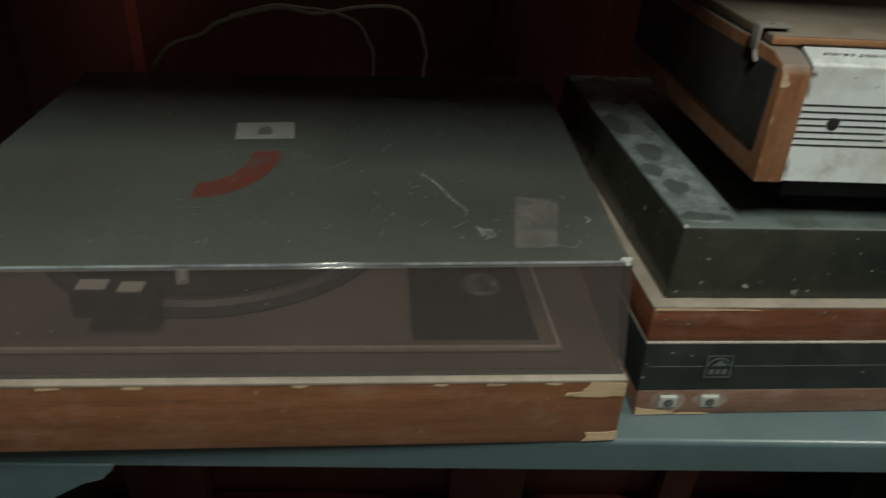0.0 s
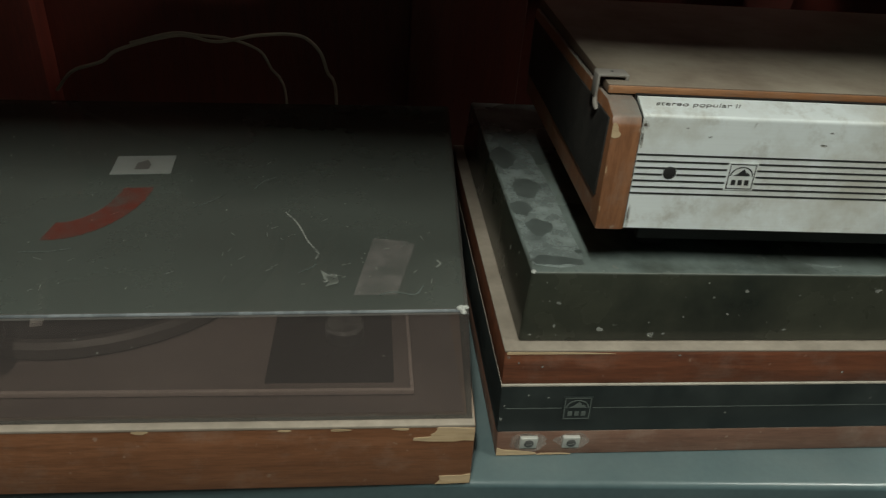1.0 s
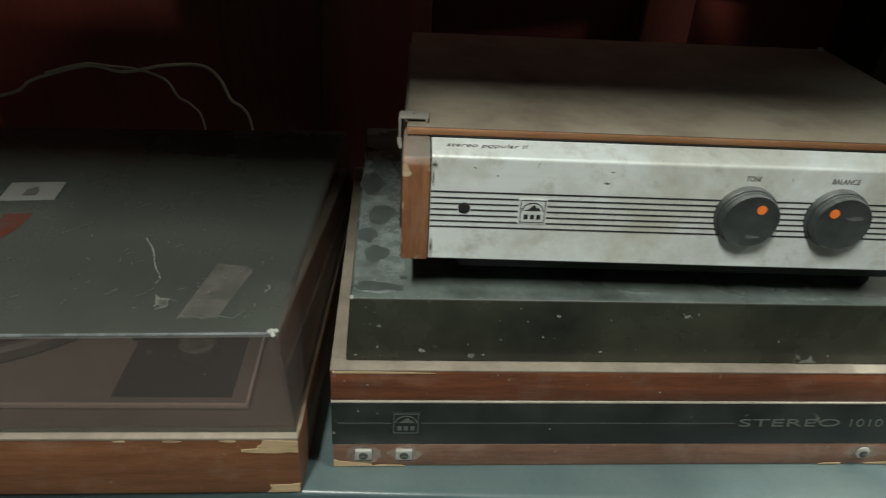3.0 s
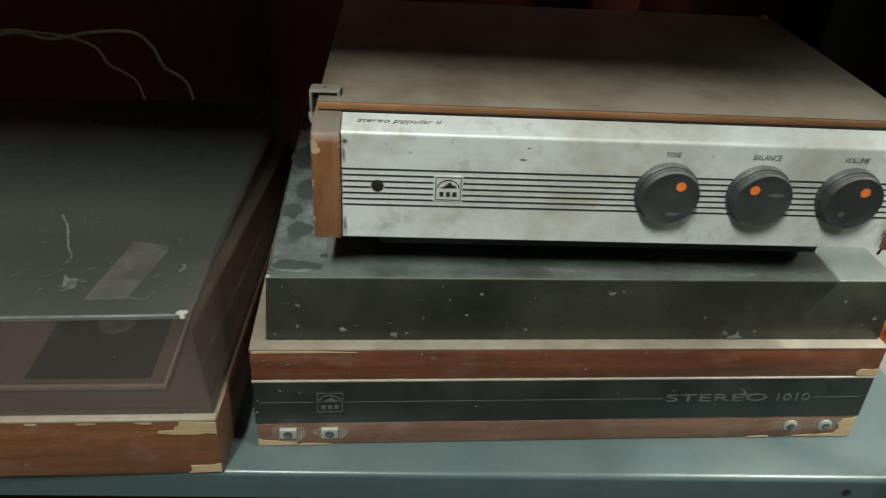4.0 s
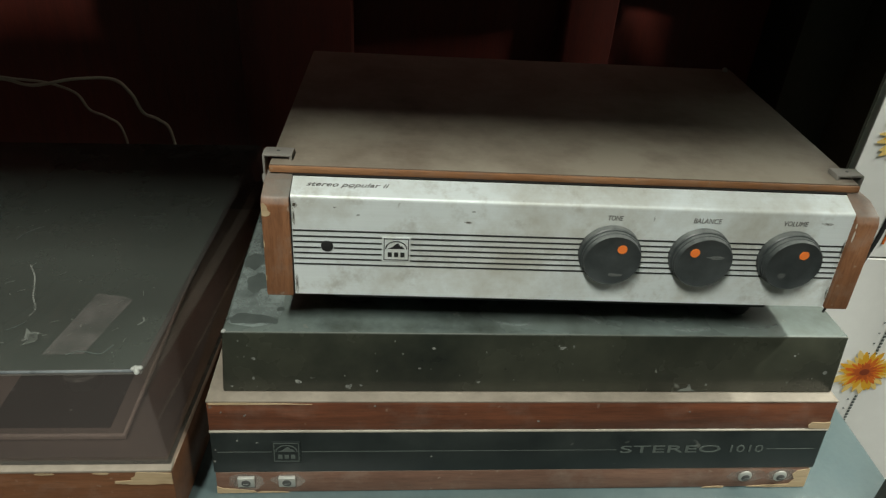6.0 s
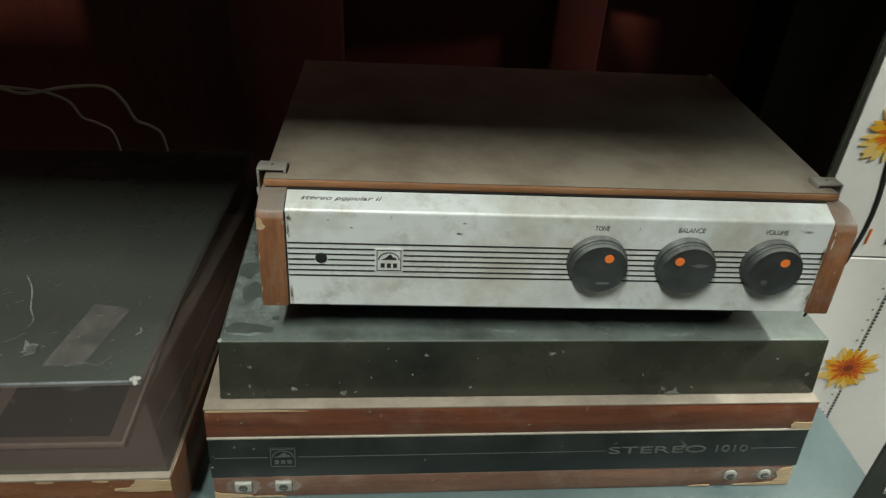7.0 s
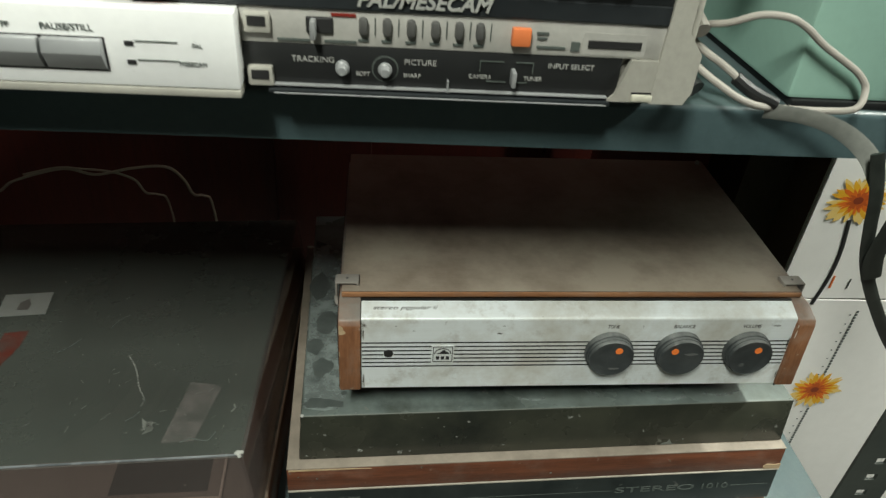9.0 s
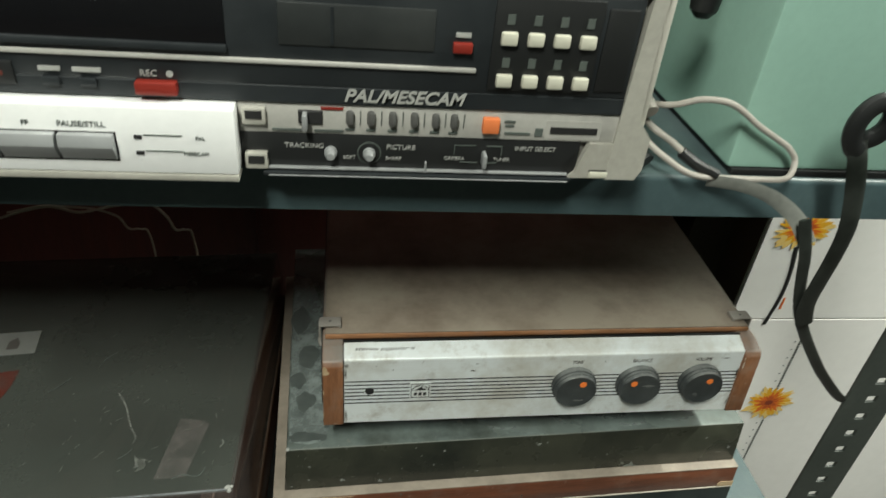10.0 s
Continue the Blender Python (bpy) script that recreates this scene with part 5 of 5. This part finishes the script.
# teal steel cabinet beside it
cab = thing("teal_cabinet", "teal green painted steel cabinet standing on the upper shelf", "cabinet", "", ON_UPPER @ Matrix.Translation((0.0, 0.0, UZ)))
CX0, CY0 = 0.280, -0.032
part("cabinet_body", bm_box(CX0, 0.478, CY0, 0.225, 0.0042, 0.30, 0.003), TEAL, cab, "teal painted sheet steel body")
part("base_strip", bm_box(CX0 + 0.003, 0.476, CY0 - 0.001, 0.224, 0.0001, 0.0044, 0.0008), BLACK, cab, "black base strip")

# ---- cables on the upper shelf ----
lead = thing("grey_cable", "loop of light grey cable lying beside the video recorder", "cable", "", ON_UPPER)
part("cable_run", bm_tube([(0.219, 0.020, UZ + 0.036), (0.224, -0.026, UZ + 0.0225), (0.239, -0.045, UZ + 0.0128), (0.254, -0.047, UZ + 0.0065), (0.273, -0.042, UZ + 0.0030), (0.296, -0.0425, UZ + 0.0028), (0.309, -0.047, UZ + 0.0065), (0.3135, -0.042, UZ + 0.0150), (0.308, -0.040, UZ + 0.0220), (0.2987, -0.040, UZ + 0.0275), (0.284, -0.040, UZ + 0.0355), (0.272, -0.040, UZ + 0.0435), (0.262, -0.039, UZ + 0.0475), (0.249, -0.036, UZ + 0.0470), (0.236, -0.028, UZ + 0.0400), (0.222, -0.005, UZ + 0.033)], 0.0018, 10), CABLE, lead)
part("cable_run", bm_tube([(0.219, 0.020, UZ + 0.040), (0.2275, -0.024, UZ + 0.0285), (0.241, -0.034, UZ + 0.0205), (0.252, -0.040, UZ + 0.0130), (0.262, -0.042, UZ + 0.0075)], 0.0019, 10), CABLE, lead)
part("cable_sleeve", bm_tube([(0.246, -0.038, UZ + 0.0165), (0.256, -0.042, UZ + 0.0105), (0.268, -0.043, UZ + 0.0055)], 0.0034, 10), BLACK, lead, "black rubber cable sleeve")
part("plug", bm_tube([(0.221, -0.002, UZ + 0.018), (0.223, -0.020, UZ + 0.014), (0.229, -0.034, UZ + 0.008)], 0.0048, 10, 4), BLACK, lead, "black moulded cable plug")
part("plug_collar", bm_tube([(0.222, -0.018, UZ + 0.044), (0.2245, -0.032, UZ + 0.037)], 0.0045, 10, 3), CABLE, lead, "grey cable collar")

strap = thing("black_strap", "worn black flat strap hanging over the shelf edge", "strap", "", ON_UPPER)
part("strap_fold", bm_tube([(0.264, -0.043, UZ + 0.0018), (0.284, -0.050, UZ + 0.0020), (0.300, -0.057, UZ - 0.0020), (0.313, -0.064, UZ - 0.0110), (0.322, -0.069, UZ - 0.0240)], 0.0048, 10, 8, 0.12, (0, 1, 0.3)), STRAP_FOLD, strap, "pale dusty fold of the strap")
part("strap_band", bm_tube([(0.313, -0.070, UZ - 0.0070), (0.3195, -0.0735, UZ - 0.028), (0.3255, -0.0725, UZ - 0.047), (0.334, -0.070, UZ - 0.068), (0.3455, -0.067, UZ - 0.087), (0.3625, -0.064, UZ - 0.110), (0.3896, -0.058, UZ - 0.142), (0.4266, -0.048, UZ - 0.177), (0.455, -0.038, UZ - 0.186)], 0.0036, 10, 8, 0.3, (0, 1, 0.3)), STRAP, strap)
part("hanging_lead", bm_tube([(0.3225, -0.0700, UZ + 0.042), (0.3234, -0.0745, UZ + 0.0328), (0.3287, -0.0770, UZ + 0.0140), (0.3325, -0.0790, UZ - 0.006), (0.3340, -0.0780, UZ - 0.026), (0.3345, -0.0760, UZ - 0.046), (0.336, -0.0735, UZ - 0.066), (0.342, -0.0715, UZ - 0.082)], 0.0054, 10, 8, 0.22, (0, 1, 0.3)), STRAP, strap, "black strap end beside the fold")
part("end_ring", bm_tube([(0.3275 + r * 0.0125 * math.cos(a), -0.068 + 0.004 * math.sin(a * 0.5), UZ + 0.0505 + r * 0.0150 * math.sin(a)) for a, r in [(radians(-110 - 24 * i), 1.0 - 0.022 * i) for i in range(17)]], 0.0054, 10, 4, 0.75, (0, 1, 0)), BLACK, strap, "black curled end")



plug = thing("black_plug", "black moulded plug hanging on its lead beside the recorder", "plug", "", ON_UPPER)
part("plug_body", bm_lathe([(0.004, 0), (0.0075, 0.004), (0.0085, 0.014), (0.0070, 0.022), (0.0035, 0.026)], (0.250, -0.008, UZ + 0.083), seg=16), BLACK, plug)
part("plug_lead", bm_tube([(0.250, -0.008, UZ + 0.107), (0.252, -0.006, UZ + 0.14), (0.262, 0.01, UZ + 0.20), (0.275, 0.05, UZ + 0.27), (0.285, 0.09, UZ + 0.303)], 0.0025, 8), BLACK, plug)

# ---- flower pattern on the tiles ----
def flower(x, z, r, seed):
    rng = random.Random(seed)
    f = thing("tile_flower", "orange and yellow daisy printed on a white tile", "tile decor", "flowers on the tiles", Matrix.Translation((x, WALL_Y - 0.0089, z)), "structure")
    n = 22
    for ring_k, (mat_, rr, wd) in enumerate(((PETAL_P, r * 1.05, 0.15), (PETAL_Y, r * 0.92, 0.15), (PETAL_O, r * 0.70, 0.13), (PETAL_R, r * 0.42, 0.16))):
        for k in range(n):
            a = 2 * math.pi * (k + 0.37 * ring_k) / n + rng.uniform(-0.12, 0.12)
            ln = rr * rng.uniform(0.72, 1.1)
            w = ln * wd * rng.uniform(0.7, 1.1)
            pts = [(0, -w * 0.3), (ln * 0.45, -w * 0.8), (ln * 0.8, -w * 0.6), (ln, -w * 0.1), (ln * 0.97, w * 0.2), (ln * 0.8, w * 0.7), (ln * 0.45, w * 0.8), (0, w * 0.3)]
            c, s = math.cos(a), math.sin(a)
            part("petal", bm_sheet([(u * c - v * s, (u * s + v * c) * 0.85) for u, v in pts], 0.00006, at_front(0, -0.00007 * ring_k - 0.000003 * k, 0)), mat_, f, smooth=False)
    part("flower_heart", bm_sheet([(r * 0.16 * math.cos(2 * math.pi * i / 14), r * 0.13 * math.sin(2 * math.pi * i / 14)) for i in range(14)], 0.0001, at_front(0, -0.0004, 0)), PETAL_C, f, smooth=False)


flower(0.694, 0.671, 0.039, 1)
flower(0.624, 0.982, 0.038, 2)
stem = thing("printed_stem", "thin dark stem line printed on the white tiles", "tile decor", kind="structure")
part("stem_line", bm_tube([(0.625, WALL_Y - 0.0085, 0.955), (0.633, WALL_Y - 0.0085, 0.91), (0.634, WALL_Y - 0.0085, 0.87), (0.628, WALL_Y - 0.0085, 0.826)], 0.0028, 8, 6, 0.2, (0, 1, 0)), INK, stem)
part("stem_mark", bm_box(0.640, 0.6425, WALL_Y - 0.0088, WALL_Y - 0.008, 0.853, 0.872), PETAL_O, stem, smooth=False)
part("stem_mark", bm_box(0.664, 0.6655, WALL_Y - 0.0088, WALL_Y - 0.008, 0.853, 0.868), GREYINK, stem, smooth=False)
dots = bmesh.new()
for x, za, zb in ((0.697, 0.70, 0.82), (0.700, 0.50, 0.64)):
    n = int((zb - za) / 0.0052)
    for k in range(n):
        zc = za + k * 0.0052
        bmesh.ops.create_cube(dots, size=1.0, matrix=Matrix.Translation((x, WALL_Y - 0.0084, zc)) @ Matrix.Diagonal((0.0032, 0.0006, 0.0030, 1)))
        if k % 3 == 0:
            bmesh.ops.create_cube(dots, size=1.0, matrix=Matrix.Translation((x - 0.0085, WALL_Y - 0.0084, zc)) @ Matrix.Diagonal((0.0020, 0.0006, 0.0015, 1)))
dl = tagged(part("printed_dots", dots, GREYINK, None, smooth=False), "dotted grey lines printed on the white tiles", "tile decor", kind="stuff")

# ---- wall tiles, one by one ----
TW, TH, GAP = 0.30, 0.45, 0.002
for ix in range(-1, 7):
    for iz in range(-2, 5):
        x0, z0 = 0.570 + ix * TW, 0.835 + iz * TH
        x1, z1 = x0 + TW, z0 + TH
        x0c, x1c, z0c, z1c = max(x0, 0.575), min(x1, 2.6), max(z0, 0.0), min(z1, 2.75)
        if x1c - x0c < 0.02 or z1c - z0c < 0.02:
            continue
        part("tile", bm_box(x0c + GAP / 2, x1c - GAP / 2, WALL_Y - 0.008, WALL_Y + 0.001, z0c + GAP / 2, z1c - GAP / 2, 0.0008, 1), TILE, wall_n, smooth=False)
